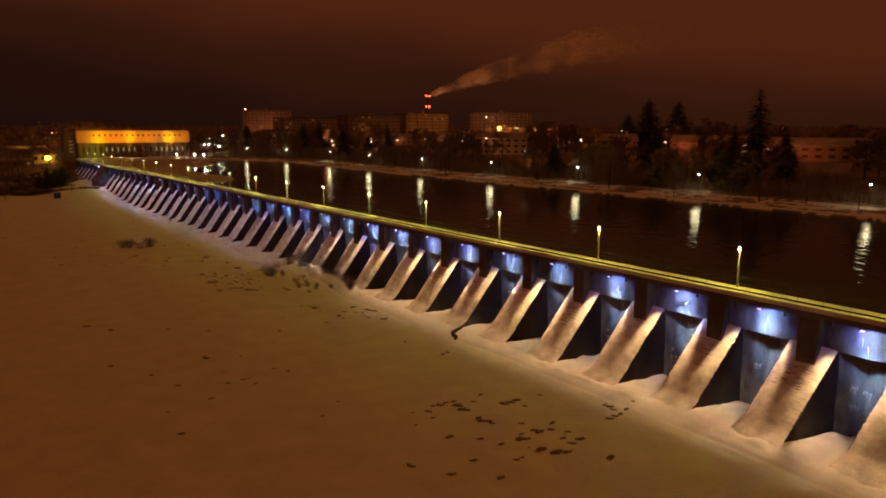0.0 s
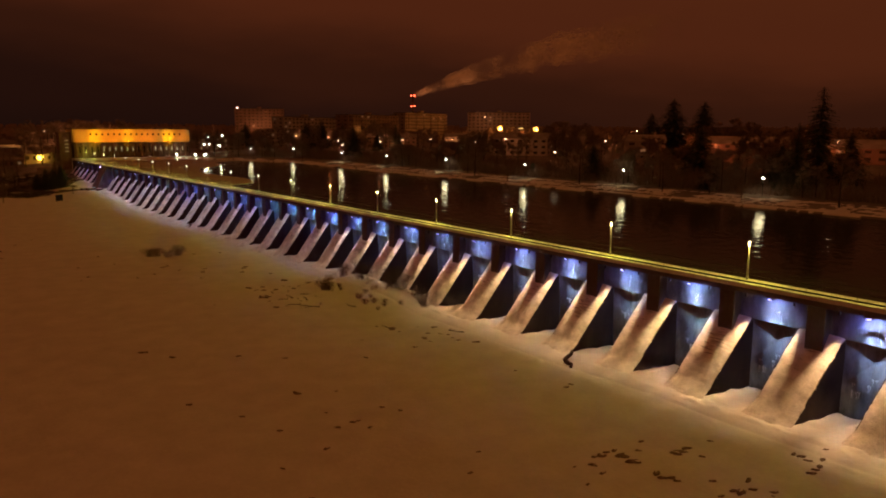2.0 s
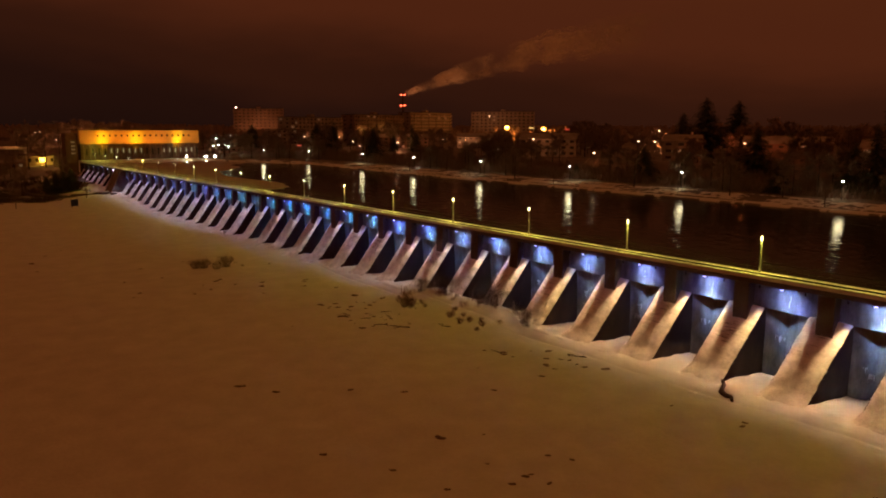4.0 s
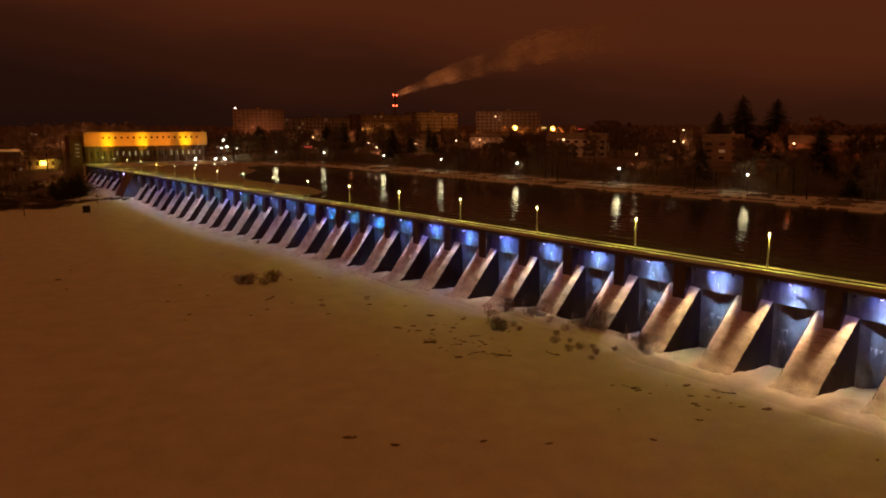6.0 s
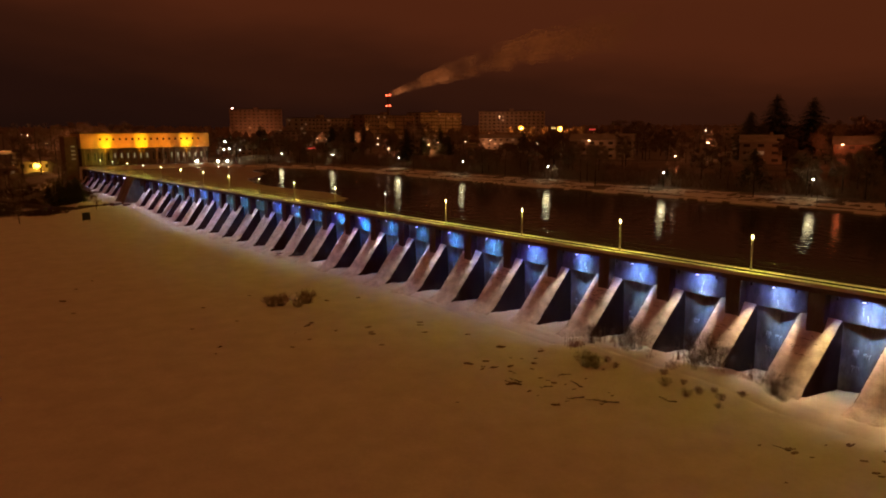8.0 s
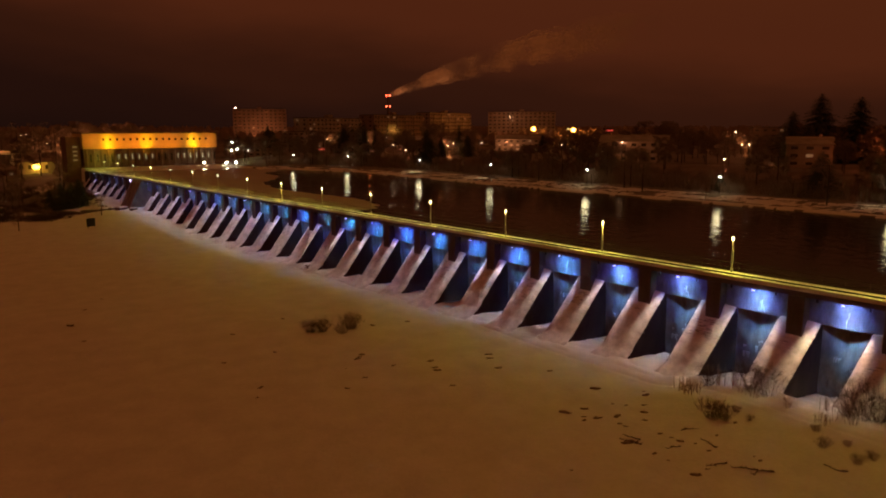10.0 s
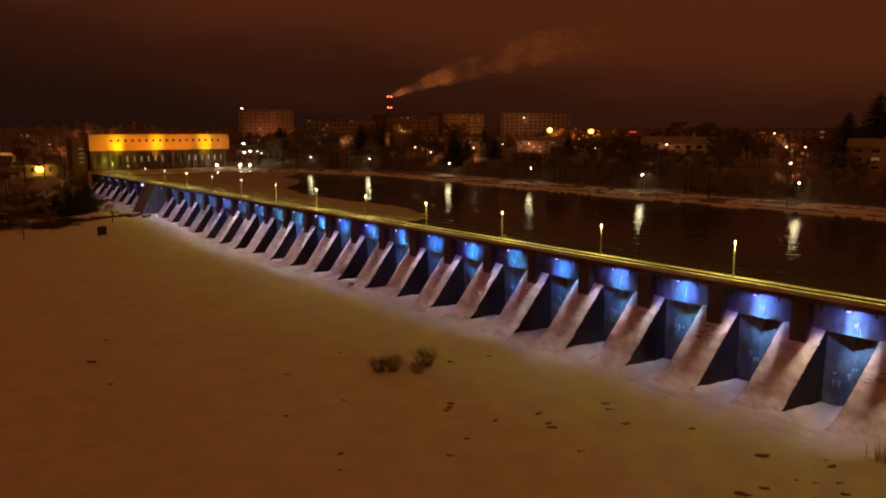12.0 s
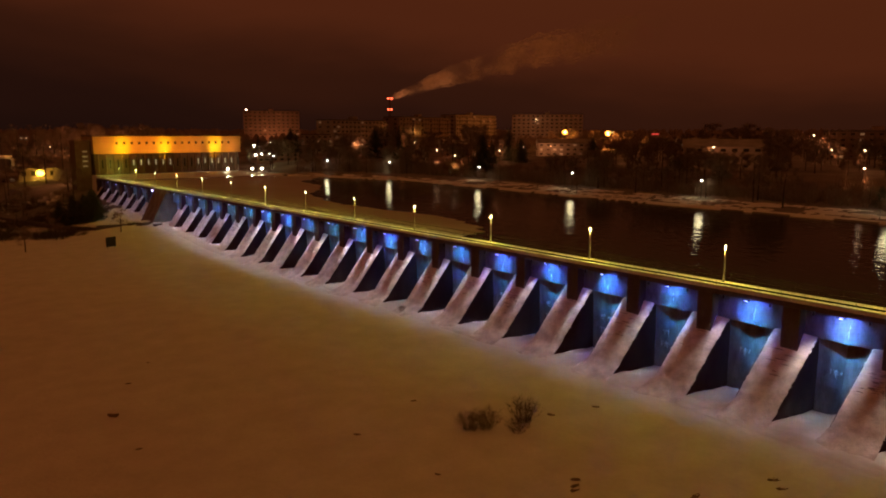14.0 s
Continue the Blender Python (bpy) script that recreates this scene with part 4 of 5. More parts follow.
def spruce_meshes(seed, height, spread):
    rnd = random.Random(seed)
    trunk, crown = bmesh.new(), bmesh.new()
    tube(trunk, (0, 0, -0.4), (0, 0, height * 0.97), height * 0.014 + 0.06, 0.03, 8)
    z = height * 0.06
    while z < height * 0.985:
        f = 1 - z / height
        reach = spread * 1.15 * (f ** 0.62) * rnd.uniform(0.85, 1.1) + 0.12
        n = max(6, int(11 + 10 * f))
        for k in range(n):
            a = 6.283 * k / n + rnd.uniform(-0.3, 0.3)
            L = reach * rnd.uniform(0.6, 1.15)
            d = Vector((math.cos(a), math.sin(a), -0.28))
            s = Vector((-math.sin(a), math.cos(a), 0))
            base = Vector((0, 0, z + rnd.uniform(-0.2, 0.2)))
            segs = 3
            for q in range(segs):
                p = base + d * L * (q / segs)
                w = L * 0.20 * (1 - 0.22 * q)
                tip = p + d * L * 0.5
                for sg in (-1, 1):
                    crown.faces.new([crown.verts.new(v) for v in (p, tip + s * sg * w * rnd.uniform(0.5, 1.1) + Vector((0, 0, rnd.uniform(-0.25, 0.05) * w * 2)), tip)])
        z += height * 0.028 * (0.6 + 0.8 * f)
    return mesh_of("trunk", trunk, BARK), mesh_of("crown", crown, NEEDLE)


def tree_from(name, label, meshes, x, y, turn, size, group, z=None):
    g = ground_at(x, y) if z is None else z
    t = thing(name, label, "tree", (x, y, g), group, turn=turn)
    t.scale = (size, size, size)
    part("trunk", meshes[0], None, t)
    part("crown", meshes[1], None, t)
    return t


BARE = [bare_tree_meshes(s, h) for s, h in ((1, 11), (2, 13), (3, 9.5), (4, 12), (5, 14))]
DENSE = [bare_tree_meshes(s, h, 38, 0.06) for s, h in ((11, 11), (12, 13), (13, 10), (14, 12), (15, 14))]
SPRUCES = [spruce_meshes(21, 24, 5.0), spruce_meshes(22, 20, 7.0), spruce_meshes(23, 15, 5.8)]
rng = random.Random(5)
BARE_LABEL, SPRUCE_LABEL = "bare dark deciduous tree on the snowy bank", "tall dark spruce among the houses"
# the tallest spruces by the lake path
for x, y, k, s in ((117.9, 86.4, 0, 1.08), (207.7, 199, 1, 1.33), (214, 187.5, 1, 1.26), (203, 207, 1, 1.0), (126, 127, 2, 1.0), (112, 93, 2, 0.8), (121, 80, 1, 0.7), (144, 348, 2, 0.62), (151, 337, 2, 0.7), (112, 318, 1, 0.8), (167, 466, 1, 0.8), (174, 470, 1, 0.72), (150, 425, 0, 0.75), (143, 436, 1, 0.85)):
    tree_from("spruce", SPRUCE_LABEL, SPRUCES[k], x, y, rng.uniform(0, 360), s, "spruces across the lake")
LAMP_HEADS = [(x, y, 16.7) for x, y in SHORE] + TOWN[:16] + [(390, 481.9, 27.8), (372.4, 510.4, 28.6)]


def open_height(x, y, r):
    """How high a crown may rise without closing the view from the riverbed to the street lamps."""
    low = 99.0
    for lx, ly, lz in LAMP_HEADS:
        for sy in (-28, -8, 15, 45, 75, 108):
            dx, dy = lx + 78, ly - sy
            size = math.hypot(dx, dy)
            u = ((x + 78) * dx + (y - sy) * dy) / size ** 2
            if 0.3 < u < 0.997 and abs((x + 78) * dy - (y - sy) * dx) / size < r:
                low = min(low, 28.6 + (lz - 28.6) * u - 0.7)
    return low


def town_tree(label, meshes, x, y, height, size, group, least=0.45, name="bare_tree"):
    """A tree held low where it would hide a lamp, and left out where there is no room for it."""
    size = min(size, (open_height(x, y, 3.2 * size) - ground_at(x, y)) / height)
    turn = rng.uniform(0, 360)
    if size > least:
        tree_from(name, label, meshes, x, y, turn, size, group)


TREE_HEIGHT = (11, 13, 10, 12, 14)
# a loose row along the path
for k in range(34):
    y = 20 + k * 11.3 + rng.uniform(-3, 3)
    x = float(shore_x(y)) + rng.choice((5, 9.5, 14, 20, 23)) + rng.uniform(-1.5, 1.5)
    town_tree(BARE_LABEL, BARE[k % 5], x, y, TREE_HEIGHT[k % 5], rng.uniform(0.5, 0.9), "trees along the lake path", 0.3)
# broad old trees standing higher than the houses
for x, y, k, s in ((175, 395, 1, 1.45), (181, 399, 4, 1.3), (169, 390, 3, 1.3), (187, 404, 0, 1.35), (147, 433, 4, 1.25), (138, 446, 1, 1.2), (160, 440, 3, 1.2), (205, 372, 4, 1.15), (150, 300, 4, 1.1), (158, 306, 1, 1.1), (143, 293, 3, 1.1), (196, 268, 1, 1.25), (203, 262, 4, 1.25), (190, 276, 3, 1.2), (210, 254, 0, 1.3), (178, 228, 4, 1.2), (172, 236, 1, 1.2), (238, 300, 4, 1.3), (246, 292, 1, 1.3), (166, 128, 3, 1.1), (172, 122, 1, 1.2), (205, 168, 4, 1.3), (212, 160, 1, 1.3), (198, 176, 3, 1.25)):
    town_tree("tall broad bare tree among the town houses", DENSE[k], x, y, TREE_HEIGHT[k], s, "tall trees of the town")
# gardens and streets behind
for k in range(330):
    y = rng.uniform(15, 520)
    x = float(shore_x(y)) + 17 + 190 * rng.random() ** 1.3
    if any(abs(x - h[0]) < 13 and abs(y - h[1]) < 13 for h in HOUSES):
        continue
    if rng.random() < 0.08:
        town_tree(SPRUCE_LABEL, SPRUCES[k % 3], x, y, (24, 20, 15)[k % 3], rng.uniform(0.5, 0.8), "spruces across the lake", 0.3, "spruce")
    else:
        town_tree(BARE_LABEL, DENSE[k % 5], x, y, TREE_HEIGHT[k % 5], rng.uniform(0.75, 1.15), "trees of the town")


# trees added round the sodium masts, to catch orange light like a halo
for x, y, k, s in ((396, 488, 1, 1.15), (403, 485, 3, 1.2), (392, 497, 4, 1.1), (402, 495, 0, 1.3), (378, 516, 4, 1.15), (384, 513, 1, 1.2), (374, 524, 3, 1.2), (385, 522, 0, 1.3), (412, 480, 4, 1.1)):
    tree_from("bare_tree", "bare tree added beside a mast to catch its orange glow", DENSE[k], x, y, rng.uniform(0, 360), s, "trees round the masts")


def thicket():
    """Bare undergrowth between the lake path and the gardens."""
    r = random.Random(17)
    bm = bmesh.new()
    for _ in range(1500):
        y = r.uniform(10, 400)
        x = float(shore_x(y)) + 19 + 34 * r.random() ** 1.6
        z, h = ground_at(x, y), r.uniform(1.6, 5.5)
        for _ in range(20):
            p = Vector((x + r.gauss(0, 0.8), y + r.gauss(0, 0.8), z - 0.2))
            d = Vector((r.gauss(0, 0.3), r.gauss(0, 0.3), 1)) * h * r.uniform(0.5, 1.0)
            s = Vector((r.gauss(0, 1), r.gauss(0, 1), 0)).normalized() * 0.09
            bm.faces.new([bm.verts.new(v) for v in (p - s, p + s, p + d)])
    tagged(new("thicket", mesh_of("thicket", bm, TWIG)), "dark leafless undergrowth behind the lake path", "undergrowth", kind="stuff")


thicket()


def far_woods():
    """Dark wooded belts between and behind the houses, out to the horizon."""
    r = random.Random(8)
    bm = bmesh.new()
    for k in range(2600):
        band = r.random()
        a = r.uniform(-0.05, 1.25)
        dist = (560 + 200 * r.random()) if band < 0.3 else (750 + 2200 * r.random())
        x, y = -78 + dist * math.sin(a), 60 + dist * math.cos(a)
        if band < 0.3 and x < 100:
            continue
        if any(abs(x - h[0]) < 26 and abs(y - h[1]) < 22 for h in HOUSES):
            continue
        g = ground_at(x, y)
        h = r.uniform(6, 11.5) if band < 0.3 else r.uniform(9, 16)
        w = h * r.uniform(0.22, 0.5)
        top = bm.verts.new((x + r.gauss(0, 0.4), y, g + h))
        n = 7
        rings = []
        for zf, rf in ((0.78, 0.42), (0.45, 0.95), (0.12, 0.7)):
            rings.append([bm.verts.new((x + w * rf * r.uniform(0.6, 1.3) * math.cos(6.283 * i / n), y + w * rf * r.uniform(0.6, 1.3) * math.sin(6.283 * i / n), g + h * zf * r.uniform(0.9, 1.08))) for i in range(n)])
        for i in range(n):
            j = (i + 1) % n
            bm.faces.new((top, rings[0][i], rings[0][j]))
            for p, q in zip(rings, rings[1:]):
                bm.faces.new((p[i], q[i], q[j], p[j]))
    tagged(new("far_woods", mesh_of("far_woods", bm, TWIG)), "dark belts of distant trees around the town", "trees", kind="stuff")


far_woods()


# ---- left bank below the power station ----
for x, y, s in ((-17.5, 362, 0.62), (-20.5, 364, 0.66), (-14.6, 361, 0.6), (-23.5, 368, 0.55), (-13, 371, 0.6)):
    tree_from("spruce", "small dark spruce on the snowy bank below the dam", SPRUCES[2], x, y, rng.uniform(0, 360), s, "spruces on the bank")
for x, y, k, s in ((-15.3, 331, 2, 0.75), (-42, 318, 0, 0.7), (-31.5, 335, 1, 0.62), (-38, 352, 3, 0.8), (-30, 390, 4, 0.9), (-12, 400, 0, 0.9), (-31, 415, 1, 1.0), (-5, 440, 3, 1.0), (-33, 440, 2, 1.0), (-48, 400, 4, 1.0), (-24, 455, 1, 1.0), (-40, 382, 1, 0.9), (-27, 402, 3, 0.9), (-17, 392, 0, 0.8), (-8, 418, 4, 0.9), (-36, 420, 0, 1.0), (-45, 430, 3, 1.0), (-30, 446, 2, 1.0), (3, 470, 0, 1.0), (-26, 470, 4, 1.0)):
    tree_from("bare_tree", "bare dark tree on the snowy bank below the dam", BARE[k], x, y, rng.uniform(0, 360), s, "trees on the bank")


# tall bare crowns around the bridge and behind the power station
for x, y, k, s in ((13, 652, 1, 1.55), (24, 655, 4, 1.5), (33, 648, 3, 1.6), (40, 652, 4, 1.35), (49, 630, 1, 1.5), (56, 632, 4, 1.4), (70, 600, 3, 1.5), (79, 604, 1, 1.45), (4, 656, 0, 1.5)):
    tree_from("bare_tree", "tall broad bare tree behind the road bridge", BARE[k], x, y, rng.uniform(0, 360), s, "trees behind the bridge")


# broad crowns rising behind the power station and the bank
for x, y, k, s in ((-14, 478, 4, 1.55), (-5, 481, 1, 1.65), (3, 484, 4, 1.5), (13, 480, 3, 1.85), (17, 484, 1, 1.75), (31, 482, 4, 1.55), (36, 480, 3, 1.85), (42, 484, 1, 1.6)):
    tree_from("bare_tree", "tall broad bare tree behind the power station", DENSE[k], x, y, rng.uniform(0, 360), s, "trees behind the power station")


# two unseen lamps, added behind the hall to light these crowns
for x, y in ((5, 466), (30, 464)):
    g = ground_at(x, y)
    t = post_lamp("yard_lamp", "unseen lamp added behind the power station to light the crowns", 10.0, STREET_GLOW, 0.3, "lamps behind the power station")
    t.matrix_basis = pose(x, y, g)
    lamp("crown_fill_light", "POINT", (x, y - 0.6, g + 9.4), 6500, (1.0, 0.36, 0.13), 0.3)


def bank_scrub():
    """Dark leafless scrub in patches over the bank."""
    r = random.Random(29)
    bm = bmesh.new()
    for cx, cy, sx, sy, n in ((-45, 352, 9, 8, 150), (-30, 345, 7, 6, 110), (-38, 375, 10, 8, 130), (-22, 385, 7, 9, 130), (-11, 380, 4, 10, 110), (-50, 395, 10, 8, 110), (-28, 420, 12, 12, 130)):
        for _ in range(n):
            x, y = cx + r.gauss(0, sx * 0.6), cy + r.gauss(0, sy * 0.6)
            z, h = ground_at(x, y), r.uniform(0.9, 3.4)
            for _ in range(16):
                q = Vector((x + r.gauss(0, 0.7), y + r.gauss(0, 0.7), z - 0.2))
                d = Vector((r.gauss(0, 0.35), r.gauss(0, 0.35), 1)) * h * r.uniform(0.5, 1.0)
                w = Vector((r.gauss(0, 1), r.gauss(0, 1), 0)).normalized() * 0.09
                bm.faces.new([bm.verts.new(v) for v in (q - w, q + w, q + d)])
    tagged(new("bank_scrub", mesh_of("bank_scrub", bm, STRAW)), "dark leafless scrub on the snowy bank below the dam", "undergrowth", kind="stuff")


bank_scrub()


def info_board():
    x, y = -24.0, 309.0
    t = thing("notice_board", "dark boarded notice stand in the snow below the dam", "sign", (x, y, ground_at(x, y)), turn=25)
    for a in (-1.1, 1.1):
        part("post", tube(bmesh.new(), (a, 0, -0.3), (a, 0, 2.6), 0.08, 0.08), DARK_STEEL, t)
    part("panel", boxed(-1.5, 1.5, -0.08, 0.08, 0.5, 3.0, bevel=0.02), DARK_STEEL, t)


info_board()


def bank_wall():
    """Low dark retaining wall that climbs the bank."""
    t = thing("retaining_wall", "low dark stone retaining wall along the snowy bank", "wall")
    pts = [(-36, 398), (-29, 372), (-24, 352), (-19, 343), (-10, 341)]
    for (xa, ya), (xb, yb) in zip(pts, pts[1:]):
        bm = bmesh.new()
        L = math.hypot(xb - xa, yb - ya)
        box(bm, 0, L + 0.3, -0.4, 0.4, -1.0, 1.3, bevel=0.08)
        part("wall_segment", bm, DARK_CONCRETE, t, at=pose(xa, ya, min(ground_at(xa, ya), ground_at(xb, yb)) + 0.1, 0, 0, math.degrees(math.atan2(yb - ya, xb - xa))))


bank_wall()


def lamp_hut():
    x, y = -3.0, 509.0
    g = ground_at(x, y)
    building("gate_house", "low house with a glaring yellow lamp by its door", (x, y, g), -8, 16, 9, 5.5, 1, 4, PLASTER, 1.8, 0.0, 77, "bank houses")
    t = post_lamp("yellow_lamp", "glaring yellow sodium lamp before the low house", 9.6 - ground_at(-3, 503), glowing("yellow_lamp_glow", (1.0, 0.55, 0.05), 12), 1.8, "", "street lamp")
    t.matrix_basis = pose(-3, 503, ground_at(-3, 503))
    lamp("yellow_lamp_light", "POINT", (-3, 501.5, 9.4), 5000, (1.0, 0.55, 0.08), 0.5)
    building("long_shed", "long low shed behind the bank", (-22, 520, ground_at(-22, 520)), -5, 30, 10, 4.5, 1, 8, BRICKWALL, 1.5, 0.12, 78, "bank houses")


lamp_hut()


# ---- road bridge on the skyline of the bank ----
def bridge():
    t = thing("road_bridge", "long low road bridge with a lit parapet", "bridge")
    part("deck", boxed(-60, 27, 612, 622, 13.2, 14.2), CONCRETE, t)
    part("parapet", boxed(-60, 27, 611.8, 612.1, 14.18, 15.3), PLASTER, t)
    for x in (-45, -20, 5, 30):
        part("pier", boxed(x - 1, x + 1, 614, 620, ground_at(x, 617) - 1, 13.25), CONCRETE, t)
    # spots with no fixture, added to light the parapet and the crowns behind
    lamp("bridge_fill", "SPOT", (0, 600, 22), 9000, (1.0, 0.45, 0.12), 0.5, (0, 612, 14.5), 120, 1.0)
    lamp("bridge_fill", "SPOT", (18, 606, 24), 9000, (1.0, 0.45, 0.12), 0.5, (22, 640, 20), 130, 1.0)


bridge()


# ---- riverbed: rocks in the snow, reeds and bushes ----
def rock_mesh(seed):
    r = random.Random(seed)
    bm = ball(bmesh.new(), (0, 0, 0), 0.5, 2)
    o = Vector((r.uniform(0, 50), r.uniform(0, 50), 0))
    for v in bm.verts:
        v.co *= 1 + 0.75 * noise.noise(v.co * 2.4 + o) + 0.2 * noise.noise(v.co * 6 + o)
        v.co.z = v.co.z * 0.38 if v.co.z > 0 else v.co.z * 0.3
        v.co.x *= 1.5
    return mesh_of("stone", bm, ROCK)


def rock_cap_mesh(me):
    bm = bmesh.new()
    bm.from_mesh(me)
    bmesh.ops.delete(bm, geom=[v for v in bm.verts if v.co.z < 0.10], context="VERTS")
    for v in bm.verts:
        v.co = Vector((v.co.x * 0.8 + 0.08, v.co.y * 0.8 + 0.10, v.co.z + 0.03))
    return mesh_of("snow_cap", bm, SNOW, smooth=True)


STONES = [rock_mesh(s) for s in range(6)]
CAPS = [rock_cap_mesh(m) for m in STONES]
rr = random.Random(3)


def riverbed_z(x, y):
    p = Vector((x, y, 0))
    return ground_at(x, y) + 0.16 * noise.noise(p * 0.09) + 0.07 * noise.noise(p * 0.33) + 0.03 * noise.noise(p * 0.9)


def rock(x, y, size):
    k = rr.randrange(6)
    t = thing("rock", "dark wet rock poking out of the snow" if size < 1.0 else "large dark rock half buried in the snow", "rock", (x, y, riverbed_z(x, y) + 0.02), "rocks in the riverbed", turn=rr.uniform(-70, 20))
    t.scale = (size * 0.68, size * 0.54, size * rr.uniform(0.5, 0.8))
    part("stone", STONES[k], None, t)
    if rr.random() < 0.55:
        part("snow_cap", CAPS[k], None, t, "snow on the top")


def rocks(text):
    for w in text.split():
        x, y, s = (float(v) for v in w.split(","))
        rock(x, y, s)


# spread of the rocks that stand alone: x, y, size
rocks("-26.1,30.6,.8 -24,31.2,1 -22.5,30,1.1 -22.7,28.9,1.3 -17.6,27.6,1.2 -16.6,27.7,.9 -22.5,24.9,1.0 -25.8,21.9,.8 -28.1,23.9,.9 -29.2,18.5,.8 -34.4,20.8,1")
rocks("-22.6,19.6,1.4 -20.1,19.8,1.2 -22.8,16.6,1.1 -22.1,15.4,1.4 -21.1,15,1.2 -18,16.4,1.2 -19.4,16.1,1 -18.8,11.9,1.1 -29.3,14.5,1 -8.6,19,.8 -11,18.4,.8 -32.3,17.5,.9")
rocks("-39.6,62,1.3 -34.1,52.9,.6 -40.5,50.7,.7 -45.5,53.2,.6 -35.9,35.4,.6 -50.4,65.6,.8 -49.4,87.6,1.4 -33,50.9,.6 -46.9,83.5,1 -40,78.7,.7 -35.4,74.4,.8 -56,189.5,1.5")
rocks("-24.7,138.2,.9 -16.7,136.8,1 -25.1,100.7,1.1 -23.6,108.2,.8 -20.6,117.2,1 -30.3,147.8,1 -10.6,66.2,1.3 -16.3,79.2,1 -11,75.9,1 -29.7,148.3,1 -23.6,140.6,1")
rocks("-25.1,137.2,1.1 -15.7,138,1.1 -18.4,133.2,1 -14.4,128.1,.8 -14.8,120.5,1.4 -12.2,115.3,1 -23.1,117.9,1.3 -21.5,114.7,1 -19.6,113.6,1.1 -24.1,108.7,1.5 -51.7,199.2,.7")
rocks("-56.4,179.3,.7 -27.2,131.7,.8 -28.3,173.2,.7 -13.8,159.1,.9 -47.1,206.2,.5 -19.5,160.5,.9 -22.6,30.4,1.2 -18.3,27.5,1.1")
for cx, cy, sx, sy, n in ((-22, 17, 4.5, 4, 12), (-24, 29.5, 3, 2, 6), (-18, 74, 5, 5, 9), (-19, 108, 6, 8, 26), (-13, 72, 4, 5, 9), (-40, 55, 10, 14, 10), (-30, 140, 14, 22, 10)):
    for _ in range(n):
        rock(cx + rr.gauss(0, sx * 0.7), cy + rr.gauss(0, sy * 0.7), rr.uniform(0.3, 0.85))
# low stones that lie in loose rows
rocks("-24.7,31.5,.9 -23.1,31.5,.8 -22.6,28.7,1 -18.7,31.1,.7 -16.4,27.6,.9 -13.3,27.4,.6 -22.8,26.1,1 -23,25.3,1.1 -22.5,24.2,.7 -18.9,19.5,.8 -13.6,45.9,.8 -12.6,46.2,.7")
rocks("-9.6,21.2,.8 -9.5,20.5,.9 -9.8,19.7,.9 -10.1,18.5,.8 -11.9,18.3,1 -6.9,19.6,.6 -16.9,25.7,.6 -20.3,22.3,.7 -20.4,20.3,.8 -26,30.4,.8 -14.6,53.6,.5")


def bush_mesh(seed, height, count):
    r = random.Random(seed)
    bm = bmesh.new()
    for _ in range(count):
        a, q = r.uniform(0, 6.283), 0.85 * r.random() ** 0.6
        p = Vector((q * math.cos(a), q * math.sin(a), -0.1))
        d = Vector((r.gauss(0, 0.34) + p.x * 0.6, r.gauss(0, 0.34) + p.y * 0.6, 1)).normalized()
        L = height * r.uniform(0.5, 1.05)
        mid = p + d * L * 0.55
        e = (d + Vector((r.gauss(0, 0.2), r.gauss(0, 0.2), 0))).normalized()
        tube(bm, p, mid, 0.016, 0.011, 3)
        tube(bm, mid, mid + e * L * 0.45, 0.011, 0.004, 3)
        twigs(bm, mid + e * L * 0.2, e, r, 7, L * 0.34, 0.014)
    return mesh_of("bush_crown", bm, STRAW)


def bent_limb(line, radii, rnd):
    """One bent, tapering limb through the given points."""
    bm, rings, last = bmesh.new(), [], len(line) - 1
    for k, c in enumerate(line):
        along = (line[min(k + 1, last)] - line[max(k - 1, 0)]).normalized()
        across = along.cross(Vector((0, 0, 1))).normalized()
        rad = radii[k] * rnd.uniform(0.9, 1.1)
        rings.append([bm.verts.new(c + rad * (math.cos(q) * across + math.sin(q) * across.cross(along))) for q in (j * 6.2832 / 7 for j in range(7))])
    for lo, hi in zip(rings, rings[1:]):
        for j in range(7):
            bm.faces.new((lo[j], lo[j - 1], hi[j - 1], hi[j]))
    bm.faces.new(rings[0])
    bm.faces.new(rings[-1][::-1])
    bmesh.ops.recalc_face_normals(bm, faces=bm.faces)
    return bm


def dead_branch(x, y, turn, size, thick=0.13):
    """Crooked dead branch lying half in the snow."""
    r = random.Random(int(x * 7 + y))
    t = thing("dead_branch", "crooked dark dead branch lying on the snow", "branch", (x, y, float(ground_height(x, y)) + 0.12), "dead branches", turn=turn)
    p, a, line = Vector((0, 0, 0)), 0.0, [Vector((0, 0, 0))]
    for k in range(7):
        a += r.uniform(-0.5, 0.5)
        p = p + Vector((math.cos(a), math.sin(a), r.uniform(-0.05, 0.12))) * 0.62 * size
        line.append(p)
        for _ in range(2):
            tip = p + Vector((r.gauss(0, 0.4), r.gauss(0, 0.4), r.uniform(0.05, 0.4))) * size
            part("twig", tube(bmesh.new(), p, tip, 0.05 * size, 0.015, 4), BARK, t)
    part("stem", bent_limb(line, [thick * size * (1 - k * 0.1) for k in range(8)], r), BARK, t)


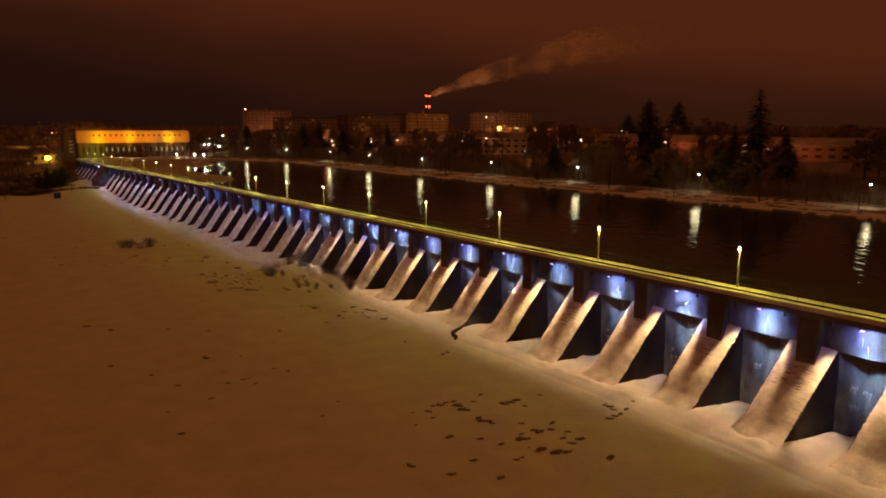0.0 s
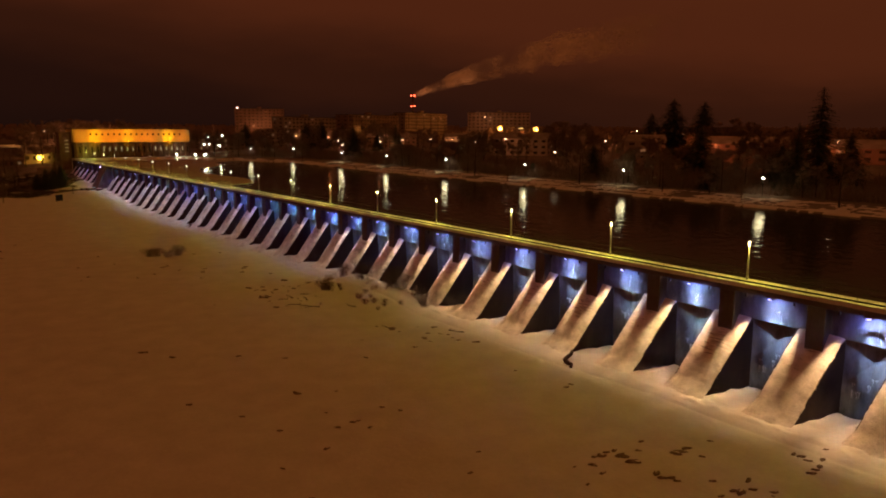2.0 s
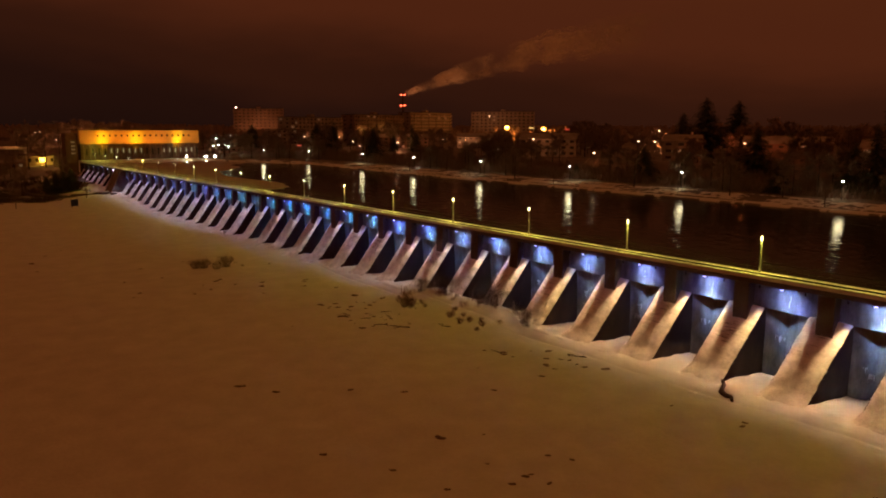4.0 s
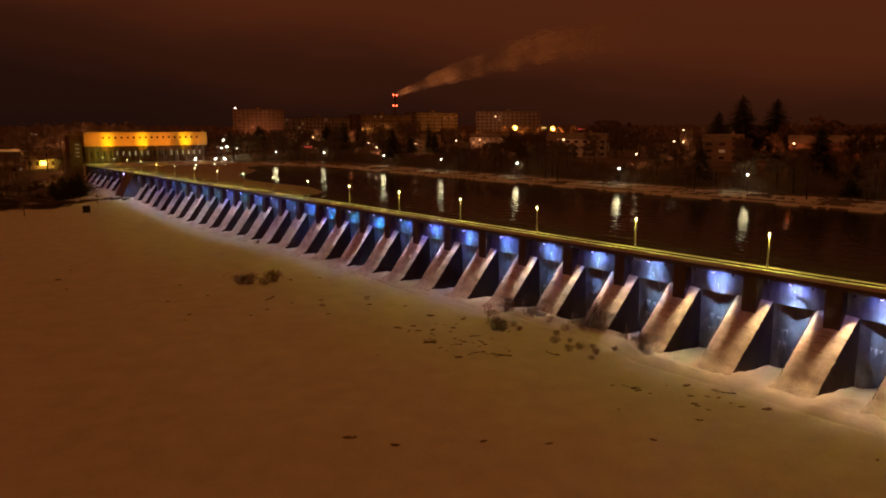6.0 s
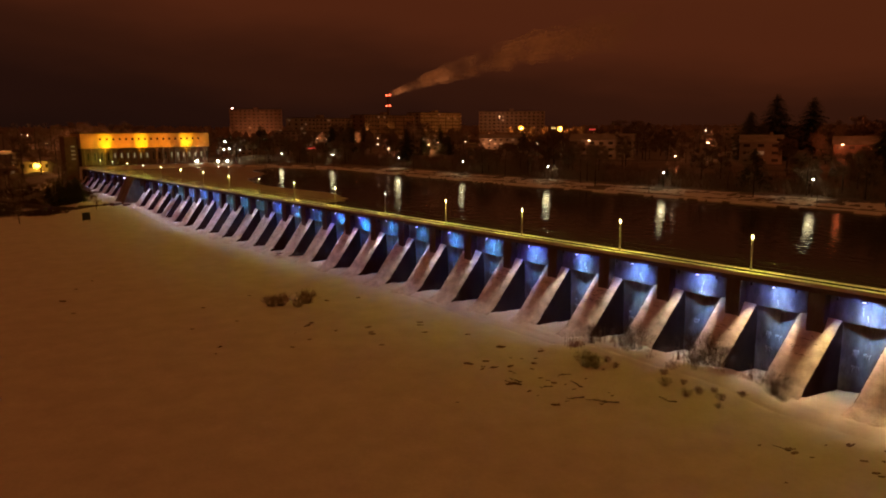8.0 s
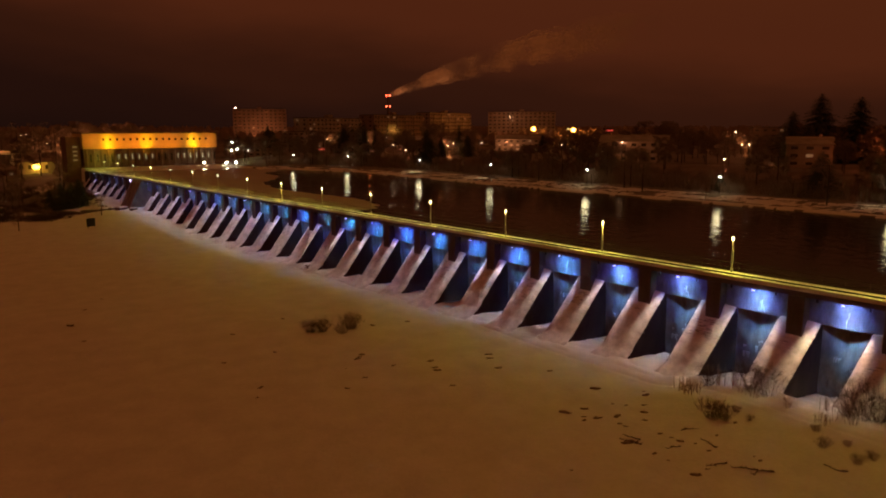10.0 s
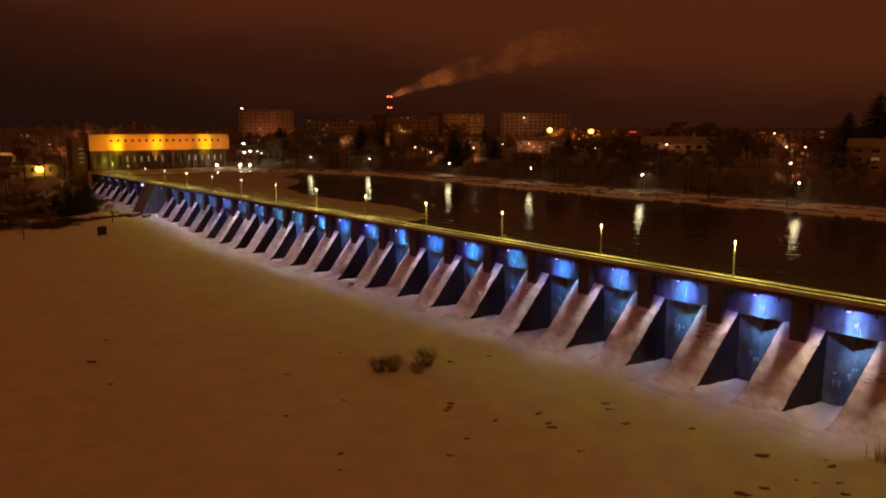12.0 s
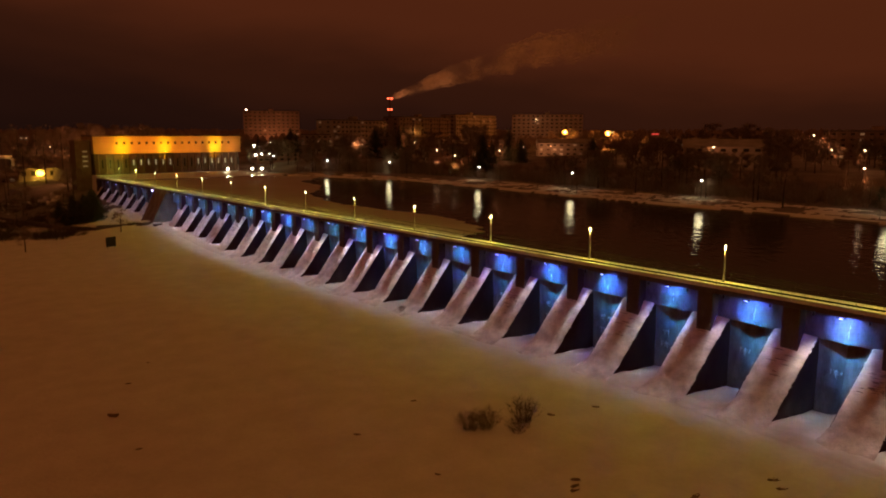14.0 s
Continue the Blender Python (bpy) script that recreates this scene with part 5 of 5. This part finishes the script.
def zigzag_log():
    """Thick dead limb with two sharp kinks, from the foot of a buttress out over the snow."""
    x, y = LOG[0]
    t = thing("dead_log", "thick dark zigzag dead log on the snowy dam apron", "log", (x, y, float(ground_height(x, y))))
    line = []
    for k in range(len(LOG) - 1):
        for f in (0.0, 0.33, 0.67):
            qx, qy = (LOG[k][i] + (LOG[k + 1][i] - LOG[k][i]) * f for i in (0, 1))
            line.append(Vector((qx - x, qy - y, float(ground_height(qx, qy)) - float(ground_height(x, y)) + 0.22)))
    part("stem", bent_limb(line, [0.19 + 0.10 * math.sin(3.1 * k / (len(line) - 1)) for k in range(len(line))], random.Random(4)), BARK, t)


LOG = [(-4.3, 54.1), (-5.5, 53.1), (-7.5, 52.2), (-7.9, 51.4), (-7.9, 50.7), (-8.8, 50.0)]
zigzag_log()
for x, y, a, s in ((-19.3, 96.7, 130, 0.9), (-15.0, 92.3, 140, 0.8), (-23.7, 107.5, 100, 0.8), (-21.1, 104.9, 150, 0.6), (-16.9, 78.7, 130, 0.6), (-9.3, 70.6, 120, 0.9), (-22.9, 108.2, 60, 0.7), (-18.7, 102.6, 110, 0.7), (-21.0, 100.2, 140, 0.8), (-20.1, 97.8, 120, 0.8), (-17.9, 107.0, 20, 0.6)):
    dead_branch(x, y, a, s * 0.62)


def rubble(x, y, w, d, h, turn):
    t = thing("concrete_lump", "snow-capped lump of concrete at the foot of the dam", "rubble", (x, y, ground_at(x, y)), "lumps at the dam foot", turn=turn)
    part("lump", boxed(-w / 2, w / 2, -d / 2, d / 2, -1.0, h, bevel=0.15), DARK_CONCRETE, t)
    part("snow_cap", boxed(-w / 2 + 0.1, w / 2 - 0.1, -d / 2 + 0.1, d / 2 - 0.1, h - 0.02, h + 0.3, bevel=0.12), SNOW, t, "snow on the top")


rubble(-7.2, 337.0, 3.4, 2.6, 0.9, 20)
rubble(-4.9, 331.2, 2.6, 1.8, 0.6, -15)
rubble(-9.6, 340.5, 2.2, 1.6, 0.7, 40)


BUSHES = [bush_mesh(s, h, c) for s, h, c in ((31, 2.7, 120), (32, 2.0, 70), (33, 3.4, 100))]


def bush(x, y, k, size):
    t = thing("bush", "leafless brown willow bush in the snow", "bush", (x, y, riverbed_z(x, y)), "bushes in the riverbed", turn=rr.uniform(0, 360))
    t.scale = (size, size, size * 1.1)
    part("bush_crown", BUSHES[k], None, t)


for x, y, k, s in ((-28.8, 163.0, 0, 0.72), (-27.4, 162.2, 0, 0.78), (-5.6, 207.2, 1, 0.6), (-25.6, 159.5, 1, 0.78), (-23.0, 161.0, 0, 0.9), (-13.5, 106.2, 0, 0.75), (-12.9, 105.4, 1, 0.7)):
    bush(x, y, k, s)


def reed_mesh(seed, height, count):
    """A loose clump of thin upright stems."""
    r = random.Random(seed)
    bm = bmesh.new()
    for _ in range(count):
        p = Vector((r.gauss(0, 0.45), r.gauss(0, 0.6), -0.15))
        d = Vector((r.gauss(0, 0.09), r.gauss(0, 0.09), 1)).normalized()
        L = height * r.uniform(0.35, 1.0)
        tube(bm, p, p + d * L, 0.03, 0.008, 3)
        if r.random() < 0.7:
            twigs(bm, p + d * L * 0.6, d, r, 3, L * 0.22, 0.014)
    return mesh_of("stems", bm, REED)


REEDS = [reed_mesh(s, h, c) for s, h, c in ((51, 3.6, 20), (52, 2.6, 26), (53, 4.2, 34), (54, 1.6, 30))]


def reed_clump(x, y, k, size):
    t = thing("tall_weeds", "clump of tall dry weed stems on the snow mound", "weeds", (x, y, riverbed_z(x, y)), "weeds by the dam", turn=rr.uniform(0, 360))
    t.scale = (size, size, size)
    part("stems", REEDS[k], None, t)


# thin weeds along the crest of the mound, and tall bushes before the buttresses
for n in range(12):
    y = 89 + n * 1.9 + rr.gauss(0, 0.5)
    reed_clump(-6.3 - 0.06 * (y - 100) + rr.gauss(0, 0.6), y, rr.choice((0, 1, 1, 3)), rr.uniform(0.5, 0.8))
for x, y, k, s in ((-9.0, 112.2, 3, 1.2), (-9.6, 111.4, 3, 1.0), (-8.0, 97.5, 3, 0.9)):
    reed_clump(x, y, k, s)
TALL = [bush_mesh(s, h, c) for s, h, c in ((61, 4.6, 70), (62, 5.2, 60), (63, 4.0, 90))]
for x, y, k, s in ((-6.0, 106.2, 0, 0.8), (-6.3, 104.3, 1, 0.75), (-5.6, 96.4, 1, 0.85), (-5.4, 95.0, 0, 0.95), (-5.3, 93.6, 2, 0.85), (-5.9, 86.2, 2, 0.7), (-6.4, 85.0, 0, 0.6), (-7.4, 110.6, 2, 0.7)):
    t = thing("tall_bush", "tall thin leafless willow bush at the foot of the dam", "bush", (x, y, riverbed_z(x, y)), "tall bushes at the dam foot", turn=rr.uniform(0, 360))
    t.scale = (s, s, s)
    part("bush_crown", TALL[k], None, t)
for _ in range(12):
    bush(rr.uniform(-14, -8.5), rr.uniform(88, 108), 1, rr.uniform(0.25, 0.5))
